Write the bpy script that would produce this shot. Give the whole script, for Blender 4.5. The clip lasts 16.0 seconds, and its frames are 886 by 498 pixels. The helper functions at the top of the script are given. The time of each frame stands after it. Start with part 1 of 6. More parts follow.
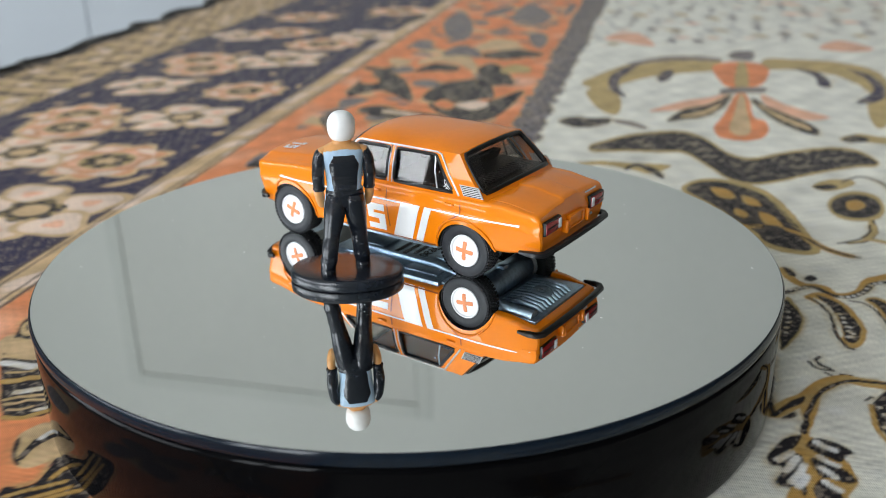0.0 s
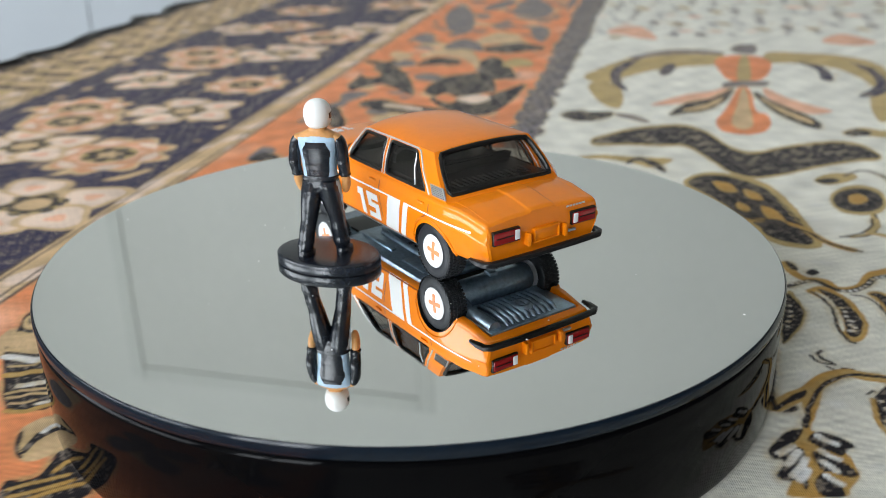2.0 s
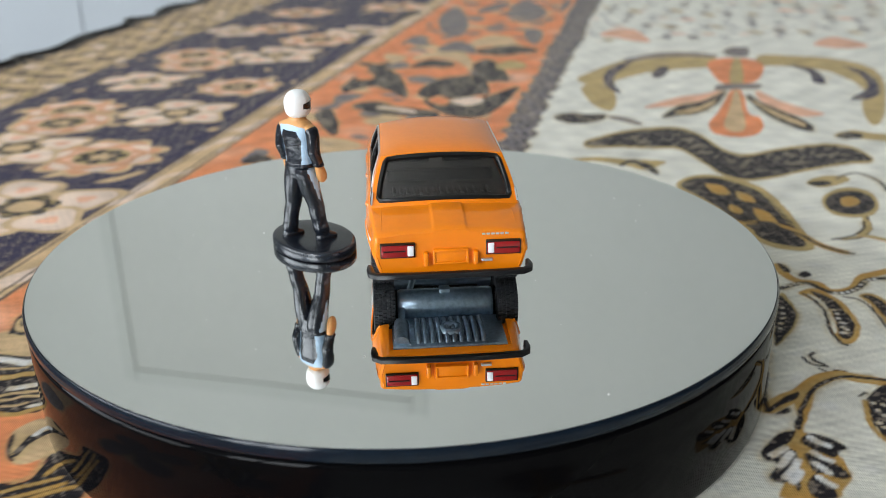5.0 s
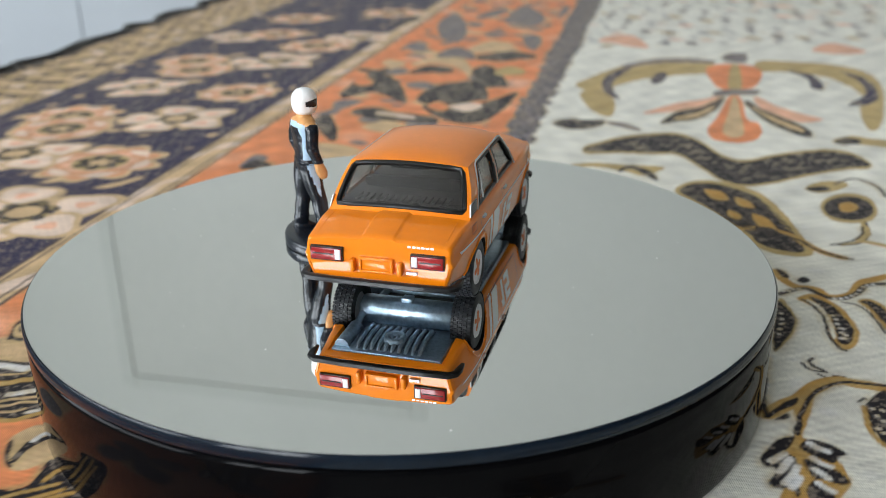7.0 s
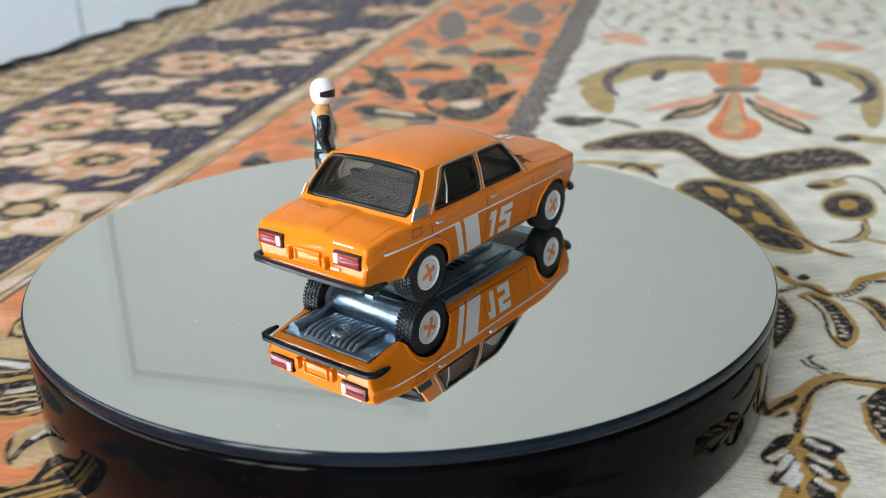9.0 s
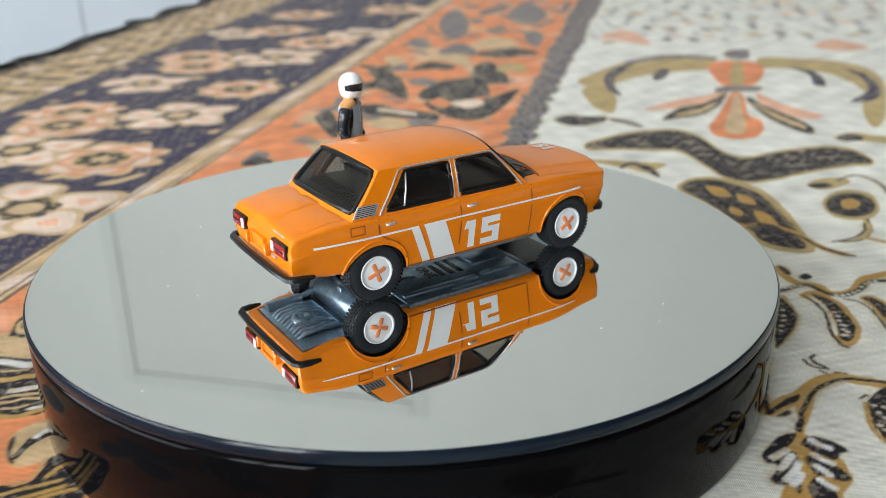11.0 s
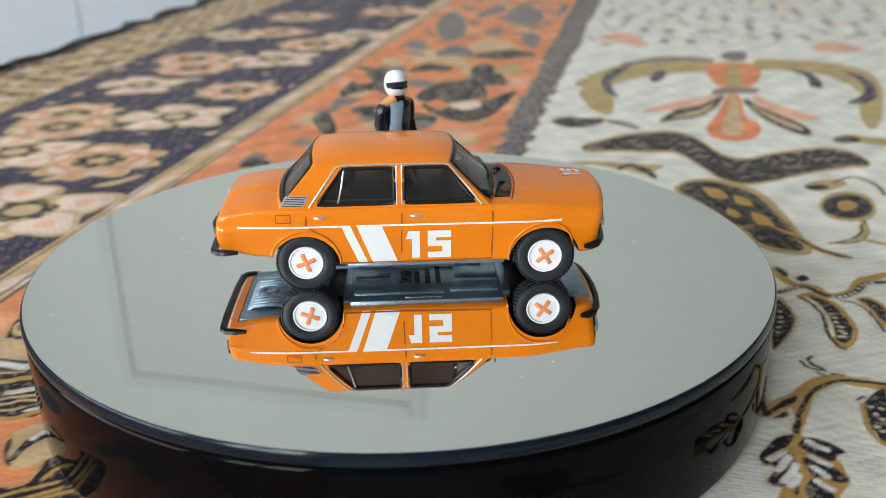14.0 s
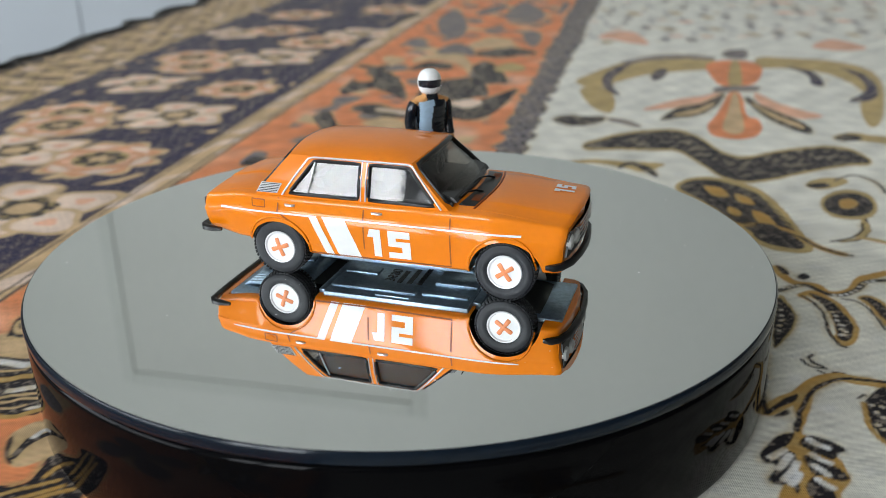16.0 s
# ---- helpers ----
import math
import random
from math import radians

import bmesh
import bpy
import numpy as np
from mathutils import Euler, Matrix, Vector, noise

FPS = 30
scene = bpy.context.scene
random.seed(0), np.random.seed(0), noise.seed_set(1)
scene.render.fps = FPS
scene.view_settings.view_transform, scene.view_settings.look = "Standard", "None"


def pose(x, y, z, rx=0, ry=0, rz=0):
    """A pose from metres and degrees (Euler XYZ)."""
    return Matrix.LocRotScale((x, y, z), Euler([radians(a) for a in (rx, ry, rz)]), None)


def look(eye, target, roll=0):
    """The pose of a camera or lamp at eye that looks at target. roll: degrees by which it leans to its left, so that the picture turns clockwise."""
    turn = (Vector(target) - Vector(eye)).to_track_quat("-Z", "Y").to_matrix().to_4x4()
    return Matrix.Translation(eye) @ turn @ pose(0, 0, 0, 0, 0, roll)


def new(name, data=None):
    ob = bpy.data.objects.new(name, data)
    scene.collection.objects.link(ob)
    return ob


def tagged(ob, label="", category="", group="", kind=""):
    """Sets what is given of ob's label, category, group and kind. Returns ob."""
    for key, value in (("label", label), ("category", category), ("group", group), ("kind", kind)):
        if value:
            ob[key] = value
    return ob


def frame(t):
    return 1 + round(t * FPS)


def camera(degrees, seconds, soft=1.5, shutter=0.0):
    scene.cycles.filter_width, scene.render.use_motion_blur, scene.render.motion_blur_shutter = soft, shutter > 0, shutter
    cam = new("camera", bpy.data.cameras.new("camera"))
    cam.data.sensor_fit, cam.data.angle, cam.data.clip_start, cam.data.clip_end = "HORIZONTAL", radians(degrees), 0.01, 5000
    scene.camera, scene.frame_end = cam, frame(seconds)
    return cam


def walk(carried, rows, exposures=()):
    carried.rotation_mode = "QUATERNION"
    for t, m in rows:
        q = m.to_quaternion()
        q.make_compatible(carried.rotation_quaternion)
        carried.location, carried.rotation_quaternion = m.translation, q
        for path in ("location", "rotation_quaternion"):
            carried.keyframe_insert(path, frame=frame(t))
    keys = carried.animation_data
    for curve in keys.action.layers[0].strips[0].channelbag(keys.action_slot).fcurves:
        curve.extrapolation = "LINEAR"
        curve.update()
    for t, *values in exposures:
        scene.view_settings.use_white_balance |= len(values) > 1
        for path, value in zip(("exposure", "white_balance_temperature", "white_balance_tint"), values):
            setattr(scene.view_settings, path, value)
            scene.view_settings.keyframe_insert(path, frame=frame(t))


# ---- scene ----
CLIP = 16.0
TOP = 0.770          # height of the mirror above the room's floor
MM = 0.001
cam = camera(52.6, CLIP, soft=0.7)
cam.data.dof.use_dof = True
cam.data.dof.focus_distance = 0.139
cam.data.dof.aperture_fstop = 27.0
EYE = (0.0, -0.1495, TOP + 0.0600)
PATH = [
    (0, 67.97, 0.878, -2.589), (0.5, 67.915, 0.858, -2.64), (1, 67.803, 0.859, -2.64), (1.5, 67.692, 0.882, -2.587),
    (2, 67.582, 0.924, -2.487), (2.5, 67.638, 0.882, -2.587), (3, 67.634, 0.776, -2.844), (3.5, 67.692, 0.776, -2.844),
    (4, 67.691, 0.756, -2.894), (6.5, 67.966, 0.775, -2.844), (7, 68.075, 0.735, -2.944), (7.5, 68.019, 0.744, -2.92),
    (8, 67.964, 0.713, -2.997), (8.5, 67.91, 0.713, -2.997), (9, 67.911, 0.734, -2.946), (11.5, 67.854, 0.775, -2.845),
    (12, 67.854, 0.713, -2.997), (12.5, 67.797, 0.692, -3.049), (13, 67.852, 0.713, -2.997), (13.5, 67.911, 0.735, -2.944),
    (14, 67.964, 0.713, -2.997), (14.5, 68.018, 0.693, -3.048), (15, 68.018, 0.693, -3.048), (15.5, 67.91, 0.713, -2.997),
    (16, 67.853, 0.734, -2.947),
]
walk(cam, [(t, pose(*EYE, rx, ry, rz)) for t, rx, ry, rz in PATH], exposures=[(0.0, -0.40), (1.5, -0.28), (3.5, -0.23), (7.0, -0.25), (8.0, -0.27), (9.0, -0.08), (11.5, -0.01), (12.5, -0.01), (13.5, -0.15), (14.5, -0.30), (15.0, -0.40), (CLIP, -0.54)])

# ---- light ----
world = bpy.data.worlds.new("world")
scene.world = world
world.use_nodes = True
wn = world.node_tree
sky = wn.nodes.new("ShaderNodeTexSky")
sky.sky_type, sky.sun_disc = "NISHITA", False
sky.sun_elevation, sky.sun_rotation = radians(40), radians(200)
wn.nodes["Background"].inputs[1].default_value = 0.10
wn.links.new(sky.outputs[0], wn.nodes["Background"].inputs[0])

# room: inner faces, metres
RW, RE, RS, RN, RH = -2.5, 2.2, -1.6, 2.1, 2.7
NORTH = pose(0, RN, 0, 0, 0, -16)  # the far wall stands askew to the table
WIN = (-1.85, -0.75, 0.92, 2.05)  # window opening in the south wall: x0, x1, z0, z1
win_lamp = bpy.data.lights.new("window_daylight", "AREA")
win_lamp.shape, win_lamp.size, win_lamp.size_y = "RECTANGLE", WIN[1] - WIN[0] - 0.1, WIN[3] - WIN[2] - 0.1
win_lamp.energy, win_lamp.color = 60.0, (0.89, 0.945, 1.0)
wl = new("window_daylight", win_lamp)
wl.matrix_world = look(((WIN[0] + WIN[1]) / 2, RS - 0.05, (WIN[2] + WIN[3]) / 2), ((WIN[0] + WIN[1]) / 2, RS + 1, (WIN[2] + WIN[3]) / 2))

WIN2 = (-1.50, 0.70, 0.98, 2.20)  # second window, in the west wall: y0, y1, z0, z1
west_lamp = bpy.data.lights.new("west_daylight", "AREA")
west_lamp.shape, west_lamp.size, west_lamp.size_y = "RECTANGLE", WIN2[1] - WIN2[0] - 0.1, WIN2[3] - WIN2[2] - 0.1
west_lamp.energy, west_lamp.color = 78.0, (0.89, 0.945, 1.0)
wl2 = new("west_daylight", west_lamp)
wl2.matrix_world = look((RW - 0.05, (WIN2[0] + WIN2[1]) / 2, (WIN2[2] + WIN2[3]) / 2), (RW + 1, (WIN2[0] + WIN2[1]) / 2, (WIN2[2] + WIN2[3]) / 2))


# ---- materials ----
def material(name, colour, rough=0.5, metal=0.0, grain=0.0, scale=200.0, bump=0.0, coat=0.0, spec=0.5):
    """A surface with fine colour variation (grain) at two scales and a fine relief."""
    m = bpy.data.materials.new(name)
    m.use_nodes = True
    nt = m.node_tree
    b = nt.nodes["Principled BSDF"]
    b.inputs["Roughness"].default_value, b.inputs["Metallic"].default_value = rough, metal
    b.inputs["Coat Weight"].default_value, b.inputs["Coat Roughness"].default_value = coat, 0.03
    b.inputs["Specular IOR Level"].default_value = spec
    b.inputs["Base Color"].default_value = (*colour, 1)
    if grain or bump:
        co = nt.nodes.new("ShaderNodeTexCoord")
        fine, wide = nt.nodes.new("ShaderNodeTexNoise"), nt.nodes.new("ShaderNodeTexNoise")
        fine.inputs["Scale"].default_value, wide.inputs["Scale"].default_value = scale, scale / 9
        fine.inputs["Detail"].default_value = 6
        for n in (fine, wide):
            nt.links.new(co.outputs["Object"], n.inputs["Vector"])
        both = nt.nodes.new("ShaderNodeMath")
        both.operation = "ADD"
        nt.links.new(fine.outputs["Fac"], both.inputs[0])
        nt.links.new(wide.outputs["Fac"], both.inputs[1])
        if grain:
            ramp = nt.nodes.new("ShaderNodeMapRange")
            ramp.inputs["From Min"].default_value, ramp.inputs["From Max"].default_value = 0.6, 1.4
            ramp.inputs["To Min"].default_value, ramp.inputs["To Max"].default_value = 1 - grain, 1 + grain
            nt.links.new(both.outputs[0], ramp.inputs["Value"])
            mul = nt.nodes.new("ShaderNodeVectorMath")
            mul.operation = "SCALE"
            mul.inputs[0].default_value = colour
            nt.links.new(ramp.outputs[0], mul.inputs["Scale"])
            nt.links.new(mul.outputs[0], b.inputs["Base Color"])
            rr = nt.nodes.new("ShaderNodeMapRange")
            rr.inputs["From Min"].default_value, rr.inputs["From Max"].default_value = 0.6, 1.4
            rr.inputs["To Min"].default_value, rr.inputs["To Max"].default_value = max(rough - 0.5 * grain * rough, 0), min(rough + 0.5 * grain * rough, 1)
            nt.links.new(wide.outputs["Fac"], rr.inputs["Value"])
            nt.links.new(rr.outputs[0], b.inputs["Roughness"])
        if bump:
            bp = nt.nodes.new("ShaderNodeBump")
            bp.inputs["Strength"].default_value, bp.inputs["Distance"].default_value = 0.6, bump
            nt.links.new(fine.outputs["Fac"], bp.inputs["Height"])
            nt.links.new(bp.outputs["Normal"], b.inputs["Normal"])
    return m


def glass(name, tint, gloss=0.04):
    m = bpy.data.materials.new(name)
    m.use_nodes = True
    nt = m.node_tree
    nt.nodes.remove(nt.nodes["Principled BSDF"])
    tr, gl, mix, facing = (nt.nodes.new("ShaderNode" + k) for k in ("BsdfTransparent", "BsdfGlossy", "MixShader", "LayerWeight"))
    power, gain = nt.nodes.new("ShaderNodeMath"), nt.nodes.new("ShaderNodeMath")
    power.operation, gain.operation = "POWER", "MULTIPLY_ADD"
    power.inputs[1].default_value = 4.0
    gain.inputs[1].default_value, gain.inputs[2].default_value = 0.7, 0.052
    tr.inputs[0].default_value = (*tint, 1)
    gl.inputs["Roughness"].default_value = gloss
    nt.links.new(facing.outputs["Facing"], power.inputs[0])
    nt.links.new(power.outputs[0], gain.inputs[0])
    nt.links.new(gain.outputs[0], mix.inputs[0])
    nt.links.new(tr.outputs[0], mix.inputs[1])
    nt.links.new(gl.outputs[0], mix.inputs[2])
    nt.links.new(mix.outputs[0], nt.nodes["Material Output"].inputs[0])
    return m


ORANGE = material("orange_enamel", (0.86, 0.222, 0.002), 0.45, 0.0, 0.04, 900, 0.000008, 0.75, 0.1)
GAP = material("panel_gap", (0.30, 0.065, 0.004), 0.5)
DECAL = material("white_print", (0.84, 0.84, 0.83), 0.4, 0, 0.04, 1200, 0, 0.6)
PINK = material("orange_print", (0.82, 0.27, 0.10), 0.5, 0, 0.08, 1500)
RUBBER = material("tyre_rubber", (0.022, 0.024, 0.028), 0.5, 0, 0.25, 1500, 0.00002, 0, 0.3)
RIM = material("white_plastic", (0.86, 0.86, 0.88), 0.4, 0, 0.03, 900)
BLACK = material("black_plastic", (0.008, 0.008, 0.009), 0.36, 0, 0.2, 900, 0, 0, 0.35)
TRIM = material("black_trim_paint", (0.006, 0.006, 0.006), 0.35, 0, 0.2, 900, 0, 0, 0.35)
SILVER = material("silver_print", (0.62, 0.62, 0.62), 0.34, 0.6, 0.1, 1800)
ZINC = material("zinc_base", (0.36, 0.46, 0.56), 0.42, 0.90, 0.40, 1300, 0.00007)
RED = material("red_lamp_paint", (0.30, 0.006, 0.008), 0.25, 0, 0.1, 1500, 0, 0.3)
WHITE = material("white_lamp_paint", (0.82, 0.82, 0.85), 0.3, 0, 0.03, 1200)
GLASS = glass("tinted_window_plastic", (0.80, 0.77, 0.74), 0.02)
FIG_BLACK = material("black_suit_paint", (0.008, 0.011, 0.017), 0.30, 0, 0.4, 1300, 0.00009, 0, 0.5)
FIG_BLUE = material("pale_blue_suit_paint", (0.40, 0.55, 0.70), 0.5, 0, 0.14, 1600, 0.00005)
FIG_TAN = material("tan_glove_paint", (0.62, 0.30, 0.10), 0.5, 0, 0.16, 1500, 0.00003)
FIG_WHITE = material("white_helmet_paint", (0.88, 0.88, 0.87), 0.30, 0, 0.05, 1200, 0.00002)
BASE_BLACK = material("black_gloss_plastic", (0.002, 0.002, 0.0025), 0.008, 0, 0.0, 160, 0, 0.0, 0.055)
EDGE = material("dark_glass_edge", (0.005, 0.010, 0.018), 0.14, 0, 0.2, 700, 0.00003, 0.0, 0.2)
DUST = material("dust_specks", (0.8, 0.8, 0.78), 0.9)
WALL = material("grey_beige_wall_paint", (0.50, 0.515, 0.485), 0.8, 0, 0.03, 40, 0.0005)
CEIL = material("ceiling_paint", (0.72, 0.72, 0.70), 0.9, 0, 0.03, 40, 0.0005)
# darkened only to keep bounced light off the car's right flank
EAST = material("low_bounce_wall", (0.13, 0.12, 0.11), 0.8, 0, 0.05, 40, 0.0005)
FLOOR = material("floor_tile_glaze", (0.34, 0.31, 0.27), 0.3, 0, 0.06, 12)
DOOR = material("cream_door_paint", (0.465, 0.475, 0.445), 0.5, 0, 0.04, 30, 0.0003)
FRAME = material("door_frame_paint", (0.455, 0.47, 0.44), 0.5, 0, 0.05, 30, 0.0003)
CABINET = material("white_cabinet_laminate", (0.47, 0.51, 0.55), 0.35, 0, 0.02, 25)
WOOD = material("table_wood", (0.22, 0.12, 0.06), 0.45, 0, 0.25, 30, 0.0004)

CABIN_BLACK = material("dark_interior_plastic", (0.022, 0.022, 0.024), 0.35, 0, 0.25, 900, 0.00003)

mirror = bpy.data.materials.new("mirror_silvering")
mirror.use_nodes = True
mb = mirror.node_tree.nodes["Principled BSDF"]
mb.inputs["Base Color"].default_value = (0.86, 0.875, 0.86, 1)
mb.inputs["Metallic"].default_value, mb.inputs["Roughness"].default_value = 1.0, 0.004


# ---- mesh helpers ----
def part(name, bm, mat, parent=None, label="", smooth=20.0):
    """Links a bmesh as one mesh object under a thing or a part."""
    me = bpy.data.meshes.new(name)
    bmesh.ops.recalc_face_normals(bm, faces=bm.faces[:])
    bm.to_mesh(me)
    bm.free()
    for m in (mat if isinstance(mat, (list, tuple)) else [mat]):
        me.materials.append(m)
    if smooth:
        for poly in me.polygons:
            poly.use_smooth = True
        me.set_sharp_from_angle(angle=radians(smooth))
    ob = new(name, me)
    ob.parent = parent
    return tagged(ob, label)


def box(bm, x0, x1, y0, y1, z0, z1, bevel=0.0, s=MM):
    r = bmesh.ops.create_cube(bm, size=1.0)
    bmesh.ops.scale(bm, vec=((x1 - x0) * s, (y1 - y0) * s, (z1 - z0) * s), verts=r["verts"])
    bmesh.ops.translate(bm, vec=((x0 + x1) / 2 * s, (y0 + y1) / 2 * s, (z0 + z1) / 2 * s), verts=r["verts"])
    if bevel:
        edges = {e for v in r["verts"] for e in v.link_edges}
        bmesh.ops.bevel(bm, geom=list(edges), offset=bevel * s, segments=2, affect="EDGES", profile=0.5)
    return bm


def loft(bm, rings, close=True, caps=True, s=MM):
    """Quads between rings of points (mm); rings closed on themselves if close."""
    vs = [[bm.verts.new((x * s, y * s, z * s)) for x, y, z in r] for r in rings]
    n = len(rings[0])
    made = []
    for a, b in zip(vs, vs[1:]):
        for i in range(n if close else n - 1):
            j = (i + 1) % n
            made.append(bm.faces.new((a[i], a[j], b[j], b[i])))
    if caps and close:
        made.append(bm.faces.new(vs[0][::-1]))
        made.append(bm.faces.new(vs[-1]))
    return made


def tube(bm, path, radius, n=8, squash=1.0, s=MM):
    """A round bar along a path of points (mm); radius one number or one a point."""
    pts = [Vector(q) for q in path]
    rad = radius if isinstance(radius, (list, tuple)) else [radius] * len(pts)
    rings, up = [], Vector((0, 0, 1))
    for i, q in enumerate(pts):
        d = (pts[min(i + 1, len(pts) - 1)] - pts[max(i - 1, 0)]).normalized()
        if abs(d.z) > 0.95:
            a = Vector((1, 0, 0)).cross(d).normalized()
        else:
            a = d.cross(up).normalized()
        b = a.cross(d).normalized()
        rings.append([tuple(q + (a * math.cos(k * 2 * math.pi / n) + b * math.sin(k * 2 * math.pi / n) * squash) * rad[i]) for k in range(n)])
    return loft(bm, rings, s=s)


def lathe(bm, profile, n=48, axis="z", at=(0, 0, 0), s=MM, caps=True):
    """Turns a profile of (radius, height) round an axis."""
    rings = []
    for r, h in profile:
        ring = []
        for k in range(n):
            a = 2 * math.pi * k / n
            c, d = r * math.cos(a), r * math.sin(a)
            q = (c, d, h) if axis == "z" else (c, h, d) if axis == "y" else (h, c, d)
            ring.append(tuple(u + v for u, v in zip(q, at)))
        rings.append(ring)
    return loft(bm, rings, caps=caps, s=s)


def curve(pts, closed, k=6):
    p = np.array(pts, float)
    n = len(p)
    out = []
    for i in range(n if closed else n - 1):
        if closed:
            a, b, c, d = p[i - 1], p[i], p[(i + 1) % n], p[(i + 2) % n]
        else:
            a, b, c, d = p[max(i - 1, 0)], p[i], p[i + 1], p[min(i + 2, n - 1)]
        for j in range(k):
            t = j / k
            out.append(0.5 * (2 * b + (c - a) * t + (2 * a - 5 * b + 4 * c - d) * t * t + (3 * b - a - 3 * c + d) * t ** 3))
    if not closed:
        out.append(p[-1])
    return np.array(out)


def thing(name, label, category, m, group="", kind=""):
    ob = new(name)
    ob.empty_display_size = 0.01
    ob.matrix_world = m
    return tagged(ob, label, category, group, kind)


# ---- room ----
def wall(name, x0, x1, y0, y1, z0, z1, mat, holes=()):
    """A wall slab along x (thin in y) or along y (thin in x); holes: (a0, a1, z0, z1) along its length."""
    bm = bmesh.new()
    along_x = (x1 - x0) > (y1 - y0)
    a0, a1 = (x0, x1) if along_x else (y0, y1)
    cuts_a = sorted({a0, a1, *(v for h in holes for v in h[:2])})
    cuts_z = sorted({z0, z1, *(v for h in holes for v in h[2:])})
    for p, q in zip(cuts_a, cuts_a[1:]):
        for u, v in zip(cuts_z, cuts_z[1:]):
            if any(h[0] <= p and q <= h[1] and h[2] <= u and v <= h[3] for h in holes):
                continue
            box(bm, p, q, y0, y1, u, v, s=1) if along_x else box(bm, x0, x1, p, q, u, v, s=1)
    ob = part(name, bm, mat, smooth=0)
    return tagged(ob, "", "wall", kind="structure")


DX0, DX1, DH = -0.93, 0.05, 2.15  # door opening in the north wall
T = 0.12
north = wall("wall_north", -2.68, 2.36, 0, T, 0, RH, WALL, [(DX0, DX1, 0, DH)])
north.matrix_world = NORTH
tagged(north, "grey-beige painted wall with a door opening")
tagged(wall("wall_south", RW - T, RE + T, RS - T, RS, 0, RH, WALL, [WIN]), "grey-beige painted wall with a bright window opening")
tagged(wall("wall_west", RW - T, RW, RS, 2.95, 0, RH, WALL, [WIN2]), "grey-beige painted wall with a bright window opening")
# assumed wall out of view, its dark colour shades the east side
tagged(wall("wall_east", RE, RE + T, RS, 1.62, 0, RH, EAST), "unseen plain wall, darkened to cut bounced light")
bm = bmesh.new()
box(bm, RW - T, RE + T, RS - T, 3.0, -0.1, 0.0, s=1)
tagged(part("floor", bm, FLOOR, smooth=0), "brown-grey glazed floor of the room", "floor", kind="structure")
bm = bmesh.new()
box(bm, RW - T, RE + T, RS - T, 3.0, RH, RH + 0.1, s=1)
tagged(part("ceiling", bm, CEIL, smooth=0), "plain white painted ceiling", "ceiling", kind="structure")


def door(x0, x1, h, m):
    root = thing("door_1", "closed cream painted panel door in a grey frame", "door", m @ pose((x0 + x1) / 2, 0, 0), kind="structure")
    w = (x1 - x0) / 2
    bm = bmesh.new()
    box(bm, -w + 0.045, w - 0.045, 0.001, 0.05, 0.004, h - 0.045, 0.003, s=1)
    part("door_leaf", bm, DOOR, root, "cream painted leaf")
    for a, b in ((0.15, 0.95), (1.1, h - 0.2)):
        bm = bmesh.new()
        box(bm, -w + 0.15, w - 0.15, -0.003, 0.0008, a, b, 0.002, s=1)
        part("door_panel", bm, DOOR, root)
    for a, b in ((-w, -w + 0.044), (w - 0.044, w)):
        bm = bmesh.new()
        box(bm, a, b, -0.003, 0.10, 0.0, h, 0.002, s=1)
        part("door_jamb", bm, FRAME, root)
    bm = bmesh.new()
    box(bm, -w + 0.0445, w - 0.0445, -0.003, 0.10, h - 0.044, h - 0.0005, 0.002, s=1)
    part("door_head", bm, FRAME, root)
    bm = bmesh.new()
    tube(bm, [(w - 0.1, 0.012, 1.0), (w - 0.1, -0.03, 1.0), (w - 0.2, -0.035, 1.0)], 0.009, 10, s=1)
    part("door_handle", bm, SILVER, root, "metal lever handle")


def window(name, a0, a1, z0, z1, m):
    root = thing(name, "bright white-framed window with two casements", "window", m, kind="structure")
    w, h = (a1 - a0) / 2, z1 - z0
    for a, b, c, d in ((-w, w, 0, 0.05), (-w, w, h - 0.05, h), (-w, -w + 0.05, 0.0505, h - 0.0505), (w - 0.05, w, 0.0505, h - 0.0505), (-0.03, 0.03, 0.0505, h - 0.0505)):
        bm = bmesh.new()
        box(bm, a, b, -0.04, 0.02, c, d, 0.004, s=1)
        part("window_frame", bm, CABINET, root)
    bm = bmesh.new()
    box(bm, -w - 0.05, w + 0.05, 0.0215, 0.10, -0.04, -0.002, 0.004, s=1)
    part("window_sill", bm, CABINET, root)


door(DX0, DX1, DH, NORTH)
window("window_1", *WIN, pose((WIN[0] + WIN[1]) / 2, RS, WIN[2]))
window("window_2", *WIN2, pose(RW, (WIN2[0] + WIN2[1]) / 2, WIN2[2], 0, 0, -90))


def cabinet():
    """The low white unit beyond the table."""
    root = thing("low_cabinet", "low white laminate cabinet with two plain doors", "cabinet", pose(-0.575, 1.55, 0))
    bm = bmesh.new()
    box(bm, -0.75, 0.75, 0.02, 0.42, 0.0, 0.72, 0.004, s=1)
    part("body", bm, CABINET, root)
    for a, b in ((-0.748, -0.0007), (0.0007, 0.748)):
        bm = bmesh.new()
        box(bm, a, b, 0.0, 0.0195, 0.06, 0.715, 0.003, s=1)
        part("cabinet_door", bm, CABINET, root)


cabinet()


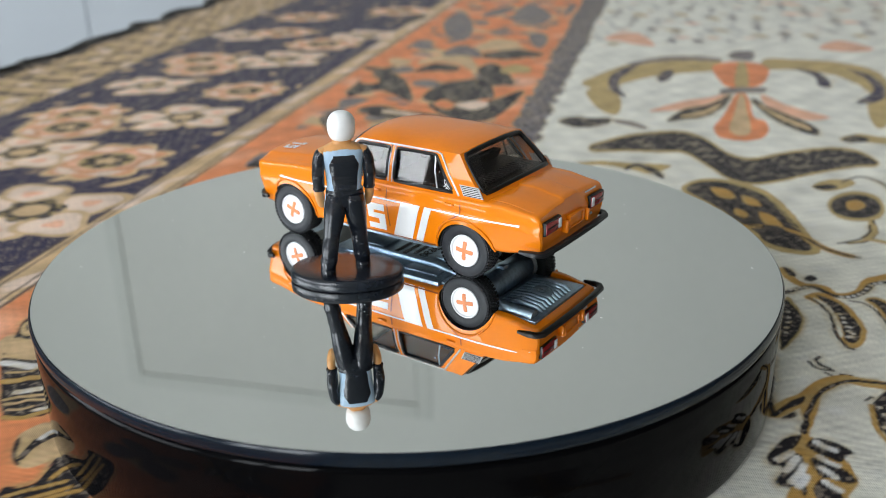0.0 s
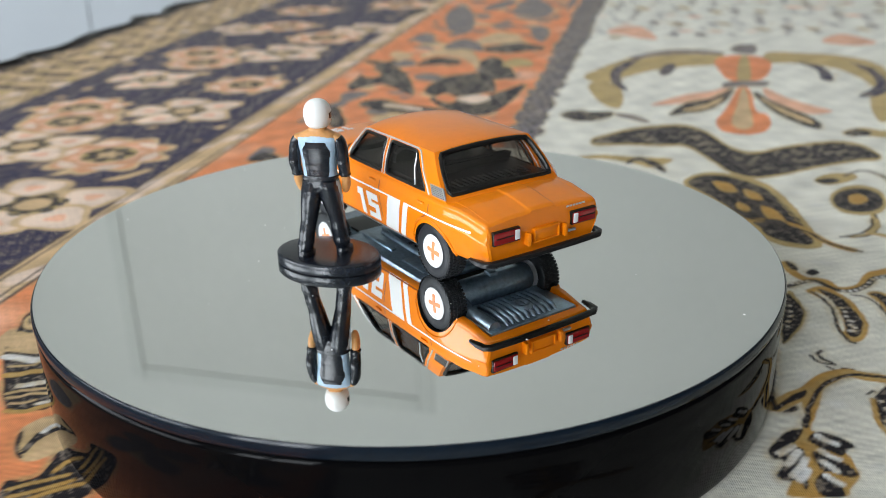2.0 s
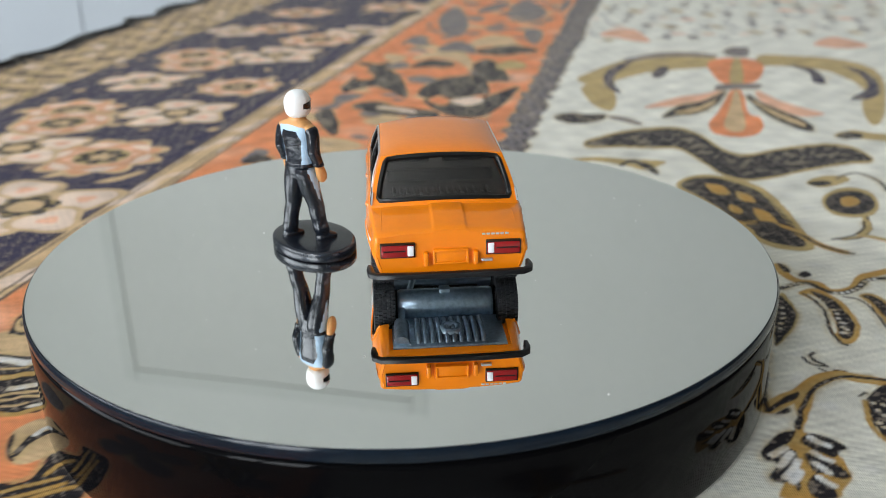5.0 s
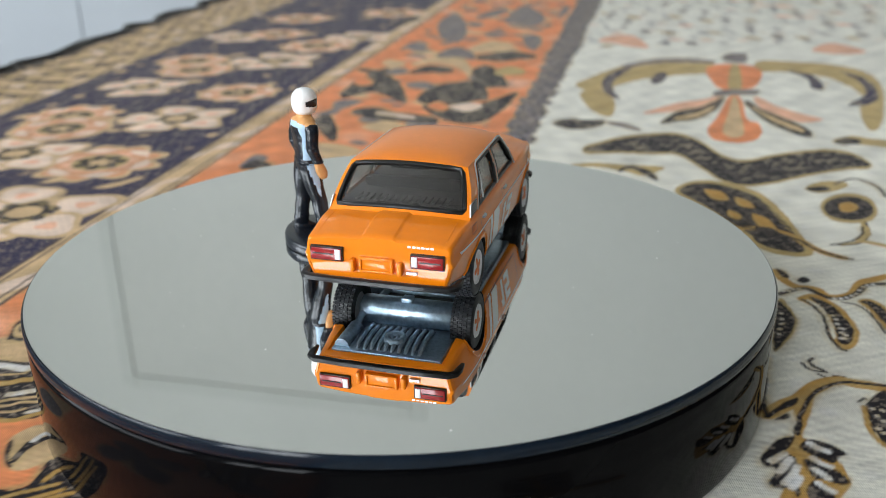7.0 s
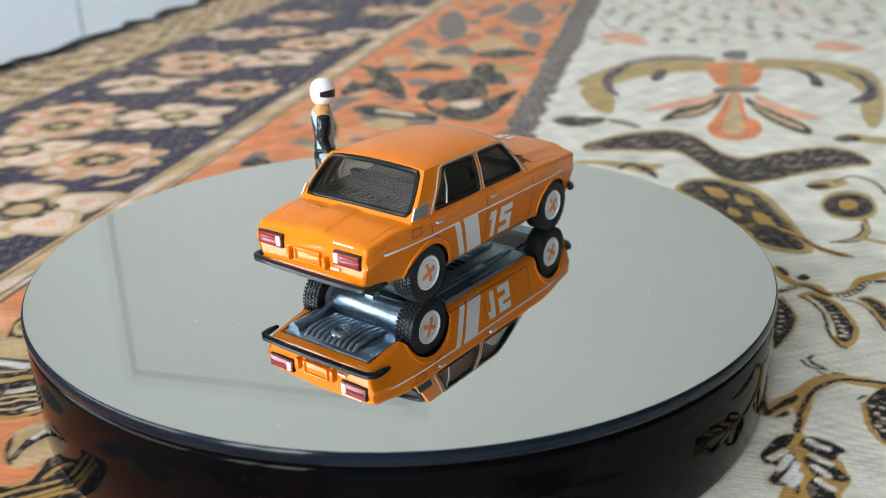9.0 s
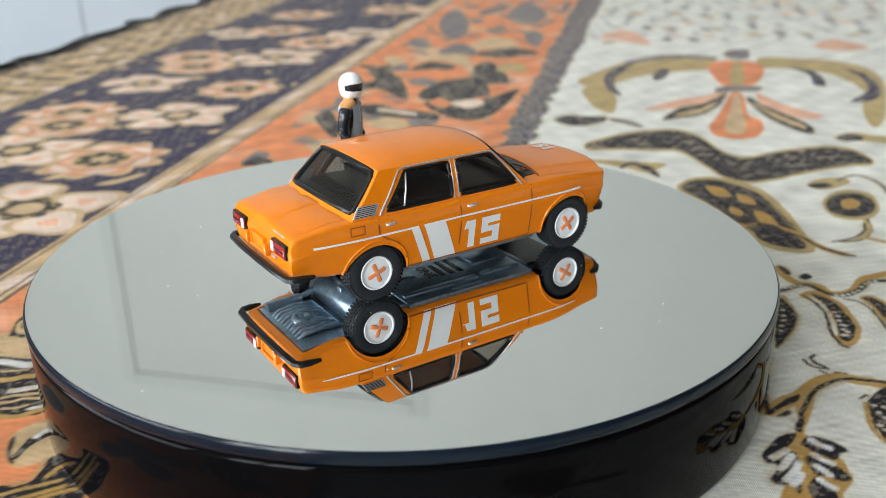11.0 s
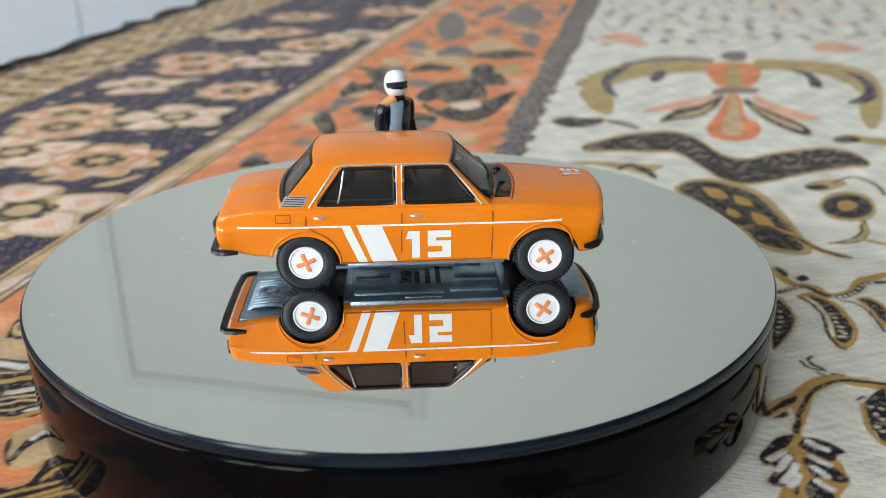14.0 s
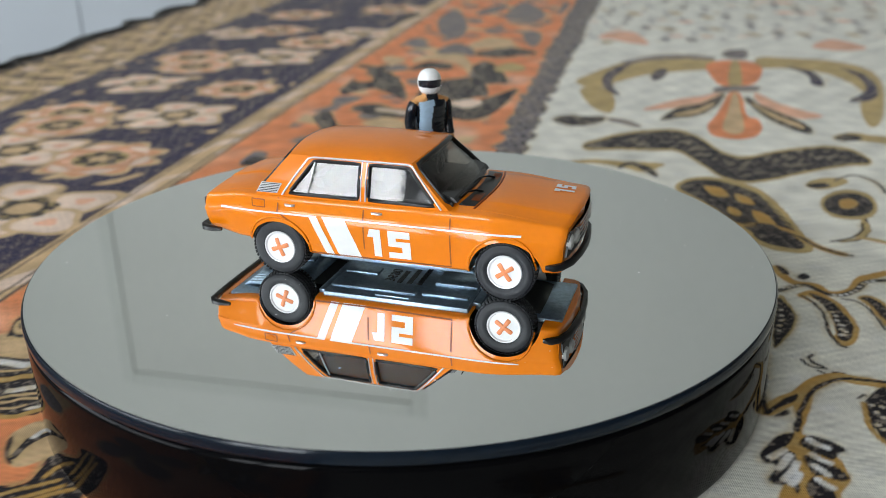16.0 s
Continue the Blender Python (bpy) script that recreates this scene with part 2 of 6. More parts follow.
def table():
    root = thing("table", "dark wooden table under a printed cloth", "table", pose(0, 0, 0, 0, 0, -10))
    bm = bmesh.new()
    box(bm, -0.237, 0.72, -0.60, 0.93, TOP - 0.0455, TOP - 0.0204, 0.002, s=1)
    part("tabletop", bm, WOOD, root)
    for x in (-0.18, 0.66):
        for y in (-0.54, 0.87):
            bm = bmesh.new()
            box(bm, x - 0.03, x + 0.03, y - 0.03, y + 0.03, 0, TOP - 0.046, 0.004, s=1)
            part("leg", bm, WOOD, root)


table()


# ---- turntable ----
RT = 63.4


def turntable():
    root = thing("turntable", "round glossy black display turntable with a mirror top", "turntable", pose(0, 0, TOP))
    bm = bmesh.new()
    lathe(bm, [(0.1, -20.0), (61.8, -20.0), (62.9, -19.6), (63.2, -18.6), (63.3, -3.0), (63.1, -2.45), (62.6, -2.15), (0.1, -2.15)], 160)
    part("base", bm, BASE_BLACK, root, "glossy black plastic drum", 40)
    bm = bmesh.new()
    lathe(bm, [(0.1, -2.0), (62.9, -2.0), (63.35, -1.8), (63.45, -1.4), (63.4, -0.5), (63.15, -0.12), (62.9, -0.06), (0.1, -0.06)], 160)
    platter = part("platter", bm, EDGE, root, "thin dark rotating plate with a rounded rim", 40)
    bm = bmesh.new()
    lathe(bm, [(0.1, -0.05), (62.95, -0.05), (63.0, -0.02), (62.95, 0.0), (0.1, 0.0)], 160)
    part("mirror", bm, mirror, platter, "round polished mirror top", 20)
    rng = random.Random(4)
    bm = bmesh.new()
    for k in range(48):
        r, a = 61 * math.sqrt(rng.random()), rng.uniform(0, 6.283)
        x, y, d = r * math.cos(a), r * math.sin(a), rng.choice((0.035, 0.05, 0.07, 0.1))
        box(bm, x - d, x + d * rng.uniform(0.5, 2.2), y - d, y + d, 0.002, 0.03)
    tagged(part("dust", bm, DUST, platter, "white dust specks", 0), kind="stuff")
    return platter


platter = turntable()


# ---- toy car: x forward, y to its left, z up from the mirror, mm ----
def ease(a, b, x):
    u = min(max((x - a) / (b - a), 0), 1)
    return u * u * (3 - 2 * u)


WHEEL_X, WHEEL_R, HALF = 19.1, 4.7, 12.25


def half_width(x):
    return HALF - 0.75 * ease(-20, -33, x) - 0.95 * ease(15, 29, x)


def shoulder(x):
    return 13.75 - 0.75 * ease(-26, -33, x) - 1.0 * ease(14, 29, x)


def deck(x):
    """Height of the bonnet, deck and boot at the centre line."""
    return 14.5 - 0.15 * ease(-18, -23, x) - 0.85 * ease(-27, -33, x) - 0.85 * ease(15, 29.5, x)


def bottom(x):
    return 3.9 + 1.6 * ease(-22, -24.5, x) + 0.9 * ease(-26, -33, x) + 0.7 * ease(22, 26, x)


def crown(x, y):
    """Top surface, with the pressed ridges of boot and bonnet."""
    w = half_width(x) - 1.5
    z = shoulder(x) + (deck(x) - shoulder(x)) * (1 - (abs(y) / w) ** 3.2)
    z += 0.32 * ease(-22.5, -24.0, x) * (1 - ease(2.2, 2.7, abs(y)))
    z += 0.24 * ease(14.5, 17, x) * (1 - ease(7.1, 7.8, abs(y)))
    return z


def section(x):
    """Half outline (y, z) from the belly to the centre of the top."""
    w, zs, zb = half_width(x), shoulder(x), bottom(x)
    out = [(0, zb), (w * 0.5, zb), (w - 2.0, zb), (w - 1.35, zb + 0.15), (w - 0.98, zb + 0.5), (w - 0.80, zb + 0.95)]
    out += [(w - 0.40, zb + 0.36 * (zs - zb)), (w - 0.08, zb + 0.56 * (zs - zb)), (w, zs - 3.1), (w - 0.02, zs - 2.5), (w - 0.26, zs - 2.2), (w - 0.30, zs - 1.2)]
    out += [(w - 0.36, zs - 0.50), (w - 0.58, zs - 0.17), (w - 0.95, zs - 0.02)]
    out += [(y, crown(x, y)) for y in (w - 1.6, w - 2.4, 7.9, 7.4, 7.0, 5.0, 2.8, 2.45, 2.1, 0)]
    return out


def side(x, z):
    """How far out the flank is at (x, z)."""
    pts = section(x)[2:15]
    for (y0, z0), (y1, z1) in zip(pts, pts[1:]):
        if z0 <= z <= z1 and z1 > z0:
            return y0 + (y1 - y0) * (z - z0) / (z1 - z0)
    return pts[-1][0] if z > pts[-1][1] else pts[0][0]


def nose(x, y, z):
    """Bows the ends of the body: the tail leans, the front curves in plan."""
    k = ease(20, 29.5, x)
    x -= k * 1.5 * (y / 12) ** 2
    x -= k * 0.9 * (1 - ease(6.0, 12.5, z))
    q = ease(-24, -33.2, x)
    x += q * (0.35 * (y / 12) ** 2 + 1.5 * max((z - 10.5) / 3.5, 0) ** 2 + 0.7 * max((8.5 - z) / 3, 0))
    return x, y, z


def patch(bm, corners, n=2, m=8, lift=0.035, sign=1, s=MM):
    """A print on the flank: a four-sided patch of (x, z) corners, moulded to the side."""
    (ax, az), (bx, bz), (cx, cz), (dx, dz) = corners
    grid = []
    for i in range(n + 1):
        u, row = i / n, []
        for j in range(m + 1):
            v = j / m
            x = (ax * (1 - u) + bx * u) * (1 - v) + (dx * (1 - u) + cx * u) * v
            z = (az * (1 - u) + bz * u) * (1 - v) + (dz * (1 - u) + cz * u) * v
            q = nose(x, (side(x, z) + lift) * sign, z)
            row.append(bm.verts.new([c * s for c in q]))
        grid.append(row)
    for i in range(n):
        for j in range(m):
            bm.faces.new((grid[i][j], grid[i + 1][j], grid[i + 1][j + 1], grid[i][j + 1]))


def seam(bm, path, width, lift, sign):
    """A narrow line on the flank along (x, z) points."""
    for (x0, z0), (x1, z1) in zip(path, path[1:]):
        d = Vector((x1 - x0, z1 - z0)).normalized() * width / 2
        n = (-d.y, d.x)
        patch(bm, [(x0 - n[0], z0 - n[1]), (x1 - n[0], z1 - n[1]), (x1 + n[0], z1 + n[1]), (x0 + n[0], z0 + n[1])],
              max(2, int(abs(x1 - x0) / 1.5)), max(1, int(abs(z1 - z0) / 0.5)) if abs(x1 - x0) < abs(z1 - z0) else 1, lift, sign)


def frame_panel(bm, surface, hole, depth, n=10, corner=0.12, s=MM):
    """A panel round an opening. surface(u, v) gives a point for u, v in 0..1; hole: four (u, v) corners, rounded off; depth: the reveal's vector."""
    def loop(corners, r):
        out = []
        for i in range(4):
            a, b = Vector(corners[i]), Vector(corners[(i + 1) % 4])
            for k in range(n):
                f = k / n
                q = a.lerp(b, f)
                if r:
                    prev, nxt = Vector(corners[i - 1]), Vector(corners[(i + 2) % 4])
                    e = 0.06
                    if f < e:
                        q = a.lerp(b, e * 0.5 + f * 0.5).lerp(a.lerp(prev, e * 0.5), 0.5 * (1 - f / e))
                    elif f > 1 - e:
                        g = (1 - f)
                        q = b.lerp(a, e * 0.5 + g * 0.5).lerp(b.lerp(nxt, e * 0.5), 0.5 * (1 - g / e))
                out.append((q.x, q.y))
        return out
    outer, inner = loop([(0, 0), (1, 0), (1, 1), (0, 1)], 0), loop(hole, 1)
    rings = [[Vector(surface(u + (a - u) * f, v + (b - v) * f)) for (u, v), (a, b) in zip(outer, inner)] for f in (0, 0.5, 1)]
    rings.append([q + Vector(depth) for q in rings[-1]])
    loft(bm, rings, caps=False, s=s)
    return rings[-2], rings[-1]


# greenhouse: corner points of the cabin
BELT, ROOFZ, YB, YT = 13.55, 20.25, 11.35, 9.55
A_FOOT, A_TOP, C_TOP, C_FOOT, B_POST = 10.4, 3.7, -17.0, -22.9, -3.95


def side_y(z):
    f = (z - BELT) / (ROOFZ - BELT)
    return YB + (YT - YB) * f + 0.35 * math.sin(math.pi * min(max(f, 0), 1))


def cabin_side(x0b, x1b, x0t, x1t, sign):
    def surface(u, v):
        z = BELT + (ROOFZ - BELT) * v
        a, b = x0b + (x0t - x0b) * v, x1b + (x1t - x1b) * v
        return (a + (b - a) * u, sign * side_y(z), z)
    return surface


def uv_of(x, z, x0b, x1b, x0t, x1t):
    v = (z - BELT) / (ROOFZ - BELT)
    a, b = x0b + (x0t - x0b) * v, x1b + (x1t - x1b) * v
    return ((x - a) / (b - a), v)


def screen(foot, top, bow, lift):
    def surface(u, v):
        s = 2 * u - 1
        e = 1 - s * s
        return (foot + (top - foot) * v + bow * e * (1 - 0.4 * v), s * (YB + (YT - YB) * v + 0.35 * math.sin(math.pi * v)), BELT + (ROOFZ - BELT) * v + e * (lift * (1 - v) + 0.75 * v))
    return surface


def pane(name, loop, mat, parent, inset=0.0):
    """A pane filling a loop, as a fan of triangles with a little thickness."""
    bm = bmesh.new()
    c = sum((Vector(q) for q in loop), Vector()) / len(loop)
    n = (Vector(loop[0]) - c).cross(Vector(loop[len(loop) // 4]) - c).normalized() * 0.25
    if n.dot(Vector((c.x + 6, c.y, c.z - 14))) < 0:
        n = -n
    top = [bm.verts.new((Vector(q) - n * inset) * MM) for q in loop]
    low = [bm.verts.new((Vector(q) - n * (inset + 1)) * MM) for q in loop]
    k = len(loop)
    bm.faces.new(top)
    bm.faces.new(low[::-1])
    for i in range(k):
        bm.faces.new((top[i], top[(i + 1) % k], low[(i + 1) % k], low[i]))
    ob = part(name, bm, mat, parent, "tinted clear plastic", 20)
    ob.visible_shadow = False
    return ob


def curved_pane(name, surface, depth, parent):
    """A bowed screen with a little thickness, set into its opening."""
    bm = bmesh.new()
    n, sheets = 14, []
    for k in (0.0, 1.0):
        grid = [[bm.verts.new((Vector(surface(0.04 + 0.92 * i / n, 0.11 + 0.83 * j / n)) + Vector(depth) * (1 + k)) * MM) for j in range(n + 1)] for i in range(n + 1)]
        for i in range(n):
            for j in range(n):
                bm.faces.new((grid[i][j], grid[i + 1][j], grid[i + 1][j + 1], grid[i][j + 1]))
        sheets.append([grid[i][0] for i in range(n)] + [grid[n][j] for j in range(n)] + [grid[i][n] for i in range(n, 0, -1)] + [grid[0][j] for j in range(n, 0, -1)])
    a, b = sheets
    for i in range(len(a)):
        j = (i + 1) % len(a)
        bm.faces.new((a[i], a[j], b[j], b[i]))
    ob = part(name, bm, GLASS, parent, "tinted clear plastic", 30)
    ob.visible_shadow = False
    return ob


def gasket(loop, parent, r=0.26, mat=None, name="window_seal"):
    bm = bmesh.new()
    tube(bm, list(loop) + [loop[0], loop[1]], r, 6)
    part(name, bm, mat or TRIM, parent, smooth=60)


def wheel(x, y, sign, parent, turn):
    w = new("wheel")
    w.empty_display_size = 0.005
    w.parent = parent
    w.matrix_local = pose(x * MM, y * MM, WHEEL_R * MM)
    bm = bmesh.new()
    lathe(bm, [(2.75, -1.55 * sign), (3.25, -1.72 * sign), (3.9, -1.75 * sign), (4.4, -1.6 * sign), (4.62, -1.3 * sign), (4.66, -0.5 * sign), (4.66, 0.5 * sign), (4.62, 1.3 * sign), (4.42, 1.62 * sign), (3.95, 1.80 * sign), (3.3, 1.80 * sign), (2.85, 1.66 * sign), (2.75, 1.3 * sign), (2.75, -1.3 * sign)], 56, "y", caps=False)
    for k in range(46):  # tread blocks
        a = 2 * math.pi * k / 46
        for yy, off in ((-1.42, 0), (-0.72, 0.5), (0.02, 0), (0.72, 0.5), (1.42, 0)):
            b = a + off * 2 * math.pi / 46
            r = 4.6 if abs(yy) > 1 else 4.65
            q = [((r + h) * math.cos(b + d), yy + e, (r + h) * math.sin(b + d)) for h, g in ((0, 1), (0.17, 0.85)) for d, e in ((-0.05 * g, -0.27 * g), (0.05 * g, -0.27 * g), (0.05 * g, 0.27 * g), (-0.05 * g, 0.27 * g))]
            v = [bm.verts.new([c * MM for c in p]) for p in q]
            for f in ((4, 5, 6, 7), (0, 1, 5, 4), (1, 2, 6, 5), (2, 3, 7, 6), (3, 0, 4, 7)):
                bm.faces.new([v[i] for i in f])
    part("tyre", bm, RUBBER, w, "black rubber with block tread", 30)
    bm = bmesh.new()
    lathe(bm, [(0.05, -1.2 * sign), (2.76, -1.2 * sign), (2.78, 1.62 * sign), (2.68, 1.74 * sign), (2.5, 1.70 * sign), (2.4, 1.5 * sign), (1.0, 1.62 * sign), (0.05, 1.66 * sign)], 40, "y")
    rim = part("rim", bm, RIM, w, "white dished disc", 35)
    for k in range(4):
        a = turn + k * math.pi / 2
        ca, sa = math.cos(a), math.sin(a)
        bm = bmesh.new()
        rings = []
        for r, hw, y in ((0.0, 0.30, 1.78), (0.6, 0.32, 1.76), (1.1, 0.38, 1.71), (1.55, 0.36, 1.66), (1.66, 0.22, 1.60)):
            rings.append([(r * ca - h * sa, (y + dy) * sign, r * sa + h * ca) for h, dy in ((-hw, -0.25), (-hw, -0.03), (-hw * 0.5, 0.04), (hw * 0.5, 0.04), (hw, -0.03), (hw, -0.25))])
        loft(bm, rings)
        part("spoke", bm, PINK, rim, "orange printed spoke", 40)
    return w


def digit_boxes(ch):
    """Blocky numerals in a cell 1 wide and 1.3 high: four-cornered pieces."""
    if ch == "1":
        return [[(0.30, 0), (0.72, 0), (0.72, 1.3), (0.30, 1.3)], [(-0.02, 0.92), (0.30, 0.92), (0.30, 1.3), (0.12, 1.3)]]
    return [[(0, 0.97), (1.0, 0.97), (1.0, 1.3), (0, 1.3)], [(0, 0.55), (0.36, 0.55), (0.36, 0.97), (0, 0.97)], [(0.36, 0.55), (1.0, 0.55), (1.0, 0.82), (0.36, 0.82)],
            [(0.62, 0.28), (1.0, 0.28), (1.0, 0.55), (0.62, 0.55)], [(0, 0), (1.0, 0), (1.0, 0.28), (0, 0.28)]]


def crisp(ob):
    """Flat panels with soft edges, as cast metal has."""
    wn_ = ob.modifiers.new("flat_panels", "WEIGHTED_NORMAL")
    wn_.weight, wn_.keep_sharp = 80, True


def hollow(ob, bm):
    """Cuts the solid bm out of ob's mesh."""
    me = bpy.data.meshes.new("cutter")
    bmesh.ops.recalc_face_normals(bm, faces=bm.faces[:])
    bm.to_mesh(me)
    bm.free()
    cutter = new("cutter", me)
    bl = ob.modifiers.new("cut", "BOOLEAN")
    bl.object, bl.operation, bl.solver = cutter, "DIFFERENCE", "EXACT"
    bpy.context.view_layer.update()
    done = bpy.data.meshes.new_from_object(ob.evaluated_get(bpy.context.evaluated_depsgraph_get()))
    ob.modifiers.clear()
    ob.data = done
    bpy.data.objects.remove(cutter)


def car():
    root = thing("toy_car", "orange die-cast toy saloon car with white racing number 15", "toy car", pose(0, 0, TOP))
    # shell
    bm = bmesh.new()
    xs = [-33.2, -33.0, -32.5, -31.8, -30.5, -29, -27, -25.2, -24.4, -23.6, -22.6, -21, -19, -16, -12, -8, -4, 0, 4, 8, 11, 13.5, 14.6, 15.6, 16.6, 18, 20, 22, 24, 26, 27.5, 28.6, 29.2, 29.5]
    rings = []
    for i, x in enumerate(xs):
        half = section(x)
        k = (0.80, 0.30, 0.09)[i] if i < 3 else (0.85, 0.32, 0.1)[len(xs) - 1 - i] if i > len(xs) - 4 else 0
        zc = 9.0
        half = [(y * (1 - 0.07 * k) if y > 3 else y, zc + (z - zc) * (1 - 0.13 * k)) for y, z in half]
        ring = [nose(x, y, z) for y, z in half] + [nose(x, -y, z) for y, z in half[-2:0:-1]]
        rings.append(ring)
    loft(bm, rings, s=1)
    shell = part("body_shell", bm, ORANGE, root, "glossy orange enamelled body", 38)
    arches, well = bmesh.new(), bmesh.new()
    for sx, r in ((-WHEEL_X, 5.45), (WHEEL_X, 5.75)):
        for sg in (-1, 1):
            lathe(arches, [(r, sg * 6.0), (r, sg * 9.0), (r, sg * 14.0)], 56, "y", (sx, 0, WHEEL_R + 0.05), s=1)
    box(well, -31.4, -21.0, -9.4, 9.4, 2.0, 7.4, s=1)
    hollow(shell, arches)
    hollow(shell, well)
    shell.data.transform(Matrix.Scale(MM, 4))
    shell.data.materials.clear()
    shell.data.materials.append(ORANGE)
    shell.data.materials.append(BLACK)
    for poly in shell.data.polygons:  # shade in the wheel arches, painted black on their inner faces
        c = poly.center / MM
        inside = any(math.hypot(c.x - sx, c.z - WHEEL_R - 0.05) < r + 0.02 for sx, r in ((-WHEEL_X, 5.45), (WHEEL_X, 5.75)))
        poly.use_smooth, poly.material_index = True, 1 if inside and (abs(poly.normal.y) < 0.4 or abs(c.y) < 6.6) else 0
    shell.data.set_sharp_from_angle(angle=radians(38))
    crisp(shell)
    # wheel-arch lips
    for sx, r, a0, a1 in ((-WHEEL_X, 5.55, -0.05, 3.0), (WHEEL_X, 5.85, 0.1, 3.25)):
        for sg in (-1, 1):
            bm = bmesh.new()
            path = []
            for k in range(25):
                a = a0 + (a1 - a0) * k / 24
                x, z = sx + r * math.cos(a), WHEEL_R + 0.05 + r * math.sin(a)
                path.append(nose(x, sg * (side(x, max(z, bottom(x) + 0.2)) + 0.02), z))
            tube(bm, path, 0.2, 6)
            part("arch_lip", bm, ORANGE, root, smooth=60)
    # cabin
    bm = bmesh.new()
    loops = []
    front = (B_POST, A_FOOT, B_POST, A_TOP)
    rear = (C_FOOT, B_POST, C_TOP, B_POST)
    f_hole = [(-3.2, 14.15), (8.1, 14.15), (3.5, 19.55), (-3.2, 19.55)]
    r_hole = [(-17.0, 14.15), (-4.7, 14.15), (-4.7, 19.55), (-12.7, 19.55)]
    for sg in (-1, 1):
        for dims, hole in ((front, f_hole), (rear, r_hole)):
            top, low = frame_panel(bm, cabin_side(*dims, sg), [uv_of(x, z, *dims) for x, z in hole], (0, -0.55 * sg, 0))
            loops.append(("side_window", top, low))
    top, low = frame_panel(bm, screen(A_FOOT, A_TOP, 1.9, 0.95), [(0.045, 0.10), (0.955, 0.10), (0.95, 0.93), (0.05, 0.93)], (-0.5, 0, -0.3))
    loops.append(("windscreen", top, low))
    top, low = frame_panel(bm, screen(C_FOOT, C_TOP, -1.2, 0.75), [(0.045, 0.13), (0.955, 0.13), (0.95, 0.94), (0.05, 0.94)], (0.5, 0, -0.3))
    loops.append(("rear_window", top, low))
    N = 20
    ws, rs = screen(A_FOOT, A_TOP, 1.9, 0.95), screen(C_FOOT, C_TOP, -1.2, 0.75)
    grid = []
    for i in range(N + 1):
        u = i / N
        u = 0.5 - 0.5 * math.cos(math.pi * u)
        a, b = Vector(rs(u, 1)), Vector(ws(u, 1))
        s_ = 2 * u - 1
        row = []
        for j in range(N + 1):
            v = 0.5 - 0.5 * math.cos(math.pi * j / N)
            r_ = 2 * v - 1
            q = a.lerp(b, v)
            q.z += 0.72 * (1 - abs(s_) ** 5) * (1 - abs(r_) ** 3.5)
            row.append(bm.verts.new(q * MM))
        grid.append(row)
    for i in range(N):
        for j in range(N):
            bm.faces.new((grid[i][j], grid[i + 1][j], grid[i + 1][j + 1], grid[i][j + 1]))
    bmesh.ops.remove_doubles(bm, verts=bm.verts[:], dist=0.00004)
    crisp(part("cabin", bm, ORANGE, root, "orange roof and window pillars", 50))
    for name, top, low in loops:
        if name == "side_window":
            pane(name, [t.lerp(l, 0.55) for t, l in zip(top, low)], GLASS, root)
        else:
            curved_pane(name, screen(A_FOOT, A_TOP, 1.9, 0.95) if name == "windscreen" else screen(C_FOOT, C_TOP, -1.2, 0.75), (-0.2, 0, -0.12) if name == "windscreen" else (0.2, 0, -0.12), root)
        mid = [t.lerp(l, 0.35) for t, l in zip(top, low)]
        gasket(mid, root, 0.46 if name in ("rear_window", "windscreen") else 0.33)
    for sg in (-1, 1):  # bright lines round the side windows
        y = lambda z: sg * (side_y(z) + 0.05)
        bm = bmesh.new()
        tube(bm, [(9.0, y(13.75), 13.75), (6.4, y(17.0), 17.0), (3.9, y(19.85), 19.85), (3.0, y(20.05), 20.05), (-6, y(20.1), 20.1), (-12.8, y(20.05), 20.05), (-13.7, y(19.8), 19.8), (-15.8, y(17), 17.0), (-17.7, y(14.4), 14.4), (-18.0, y(13.9), 13.9)], 0.17, 6)
        part("drip_rail", bm, SILVER, root, "thin silver line", 60)
        bm = bmesh.new()
        for x in (-4.35, -3.55):
            tube(bm, [(x, y(14.0), 14.0), (x, y(17), 17.0), (x, y(19.9), 19.9)], 0.11, 6)
        part("door_post_trim", bm, SILVER, root, "two thin silver lines", 60)
        bm = bmesh.new()
        yy = lambda z: sg * (side_y(z) - 0.12)
        tube(bm, [(-13.6, yy(14.2), 14.2), (-12.9, yy(17), 17.0), (-12.5, yy(19.4), 19.4)], 0.15, 6)
        part("quarter_divider", bm, SILVER, root, "thin silver bar", 60)
        bm = bmesh.new()
        quad = [(-22.6, 14.1), (-18.9, 14.1), (-18.0, 15.75), (-21.6, 15.75)]
        lo = [Vector((x, sg * (side_y(z) - 0.1), z)) for x, z in quad]
        hi = [Vector((x, sg * (side_y(z) + 0.12), z)) for x, z in quad]
        loft(bm, [lo, hi])
        vent = part("pillar_vent", bm, SILVER, root, "silver slatted vent", 0)
        for k in range(6):
            f = (k + 0.5) / 6
            a, b = hi[0].lerp(hi[3], f), hi[1].lerp(hi[2], f)
            bm = bmesh.new()
            tube(bm, [tuple(a.lerp(b, 0.05) + Vector((0, sg * 0.04, 0))), tuple(a.lerp(b, 0.95) + Vector((0, sg * 0.04, 0)))], 0.06, 5)
            part("slat", bm, BLACK, vent, smooth=60)
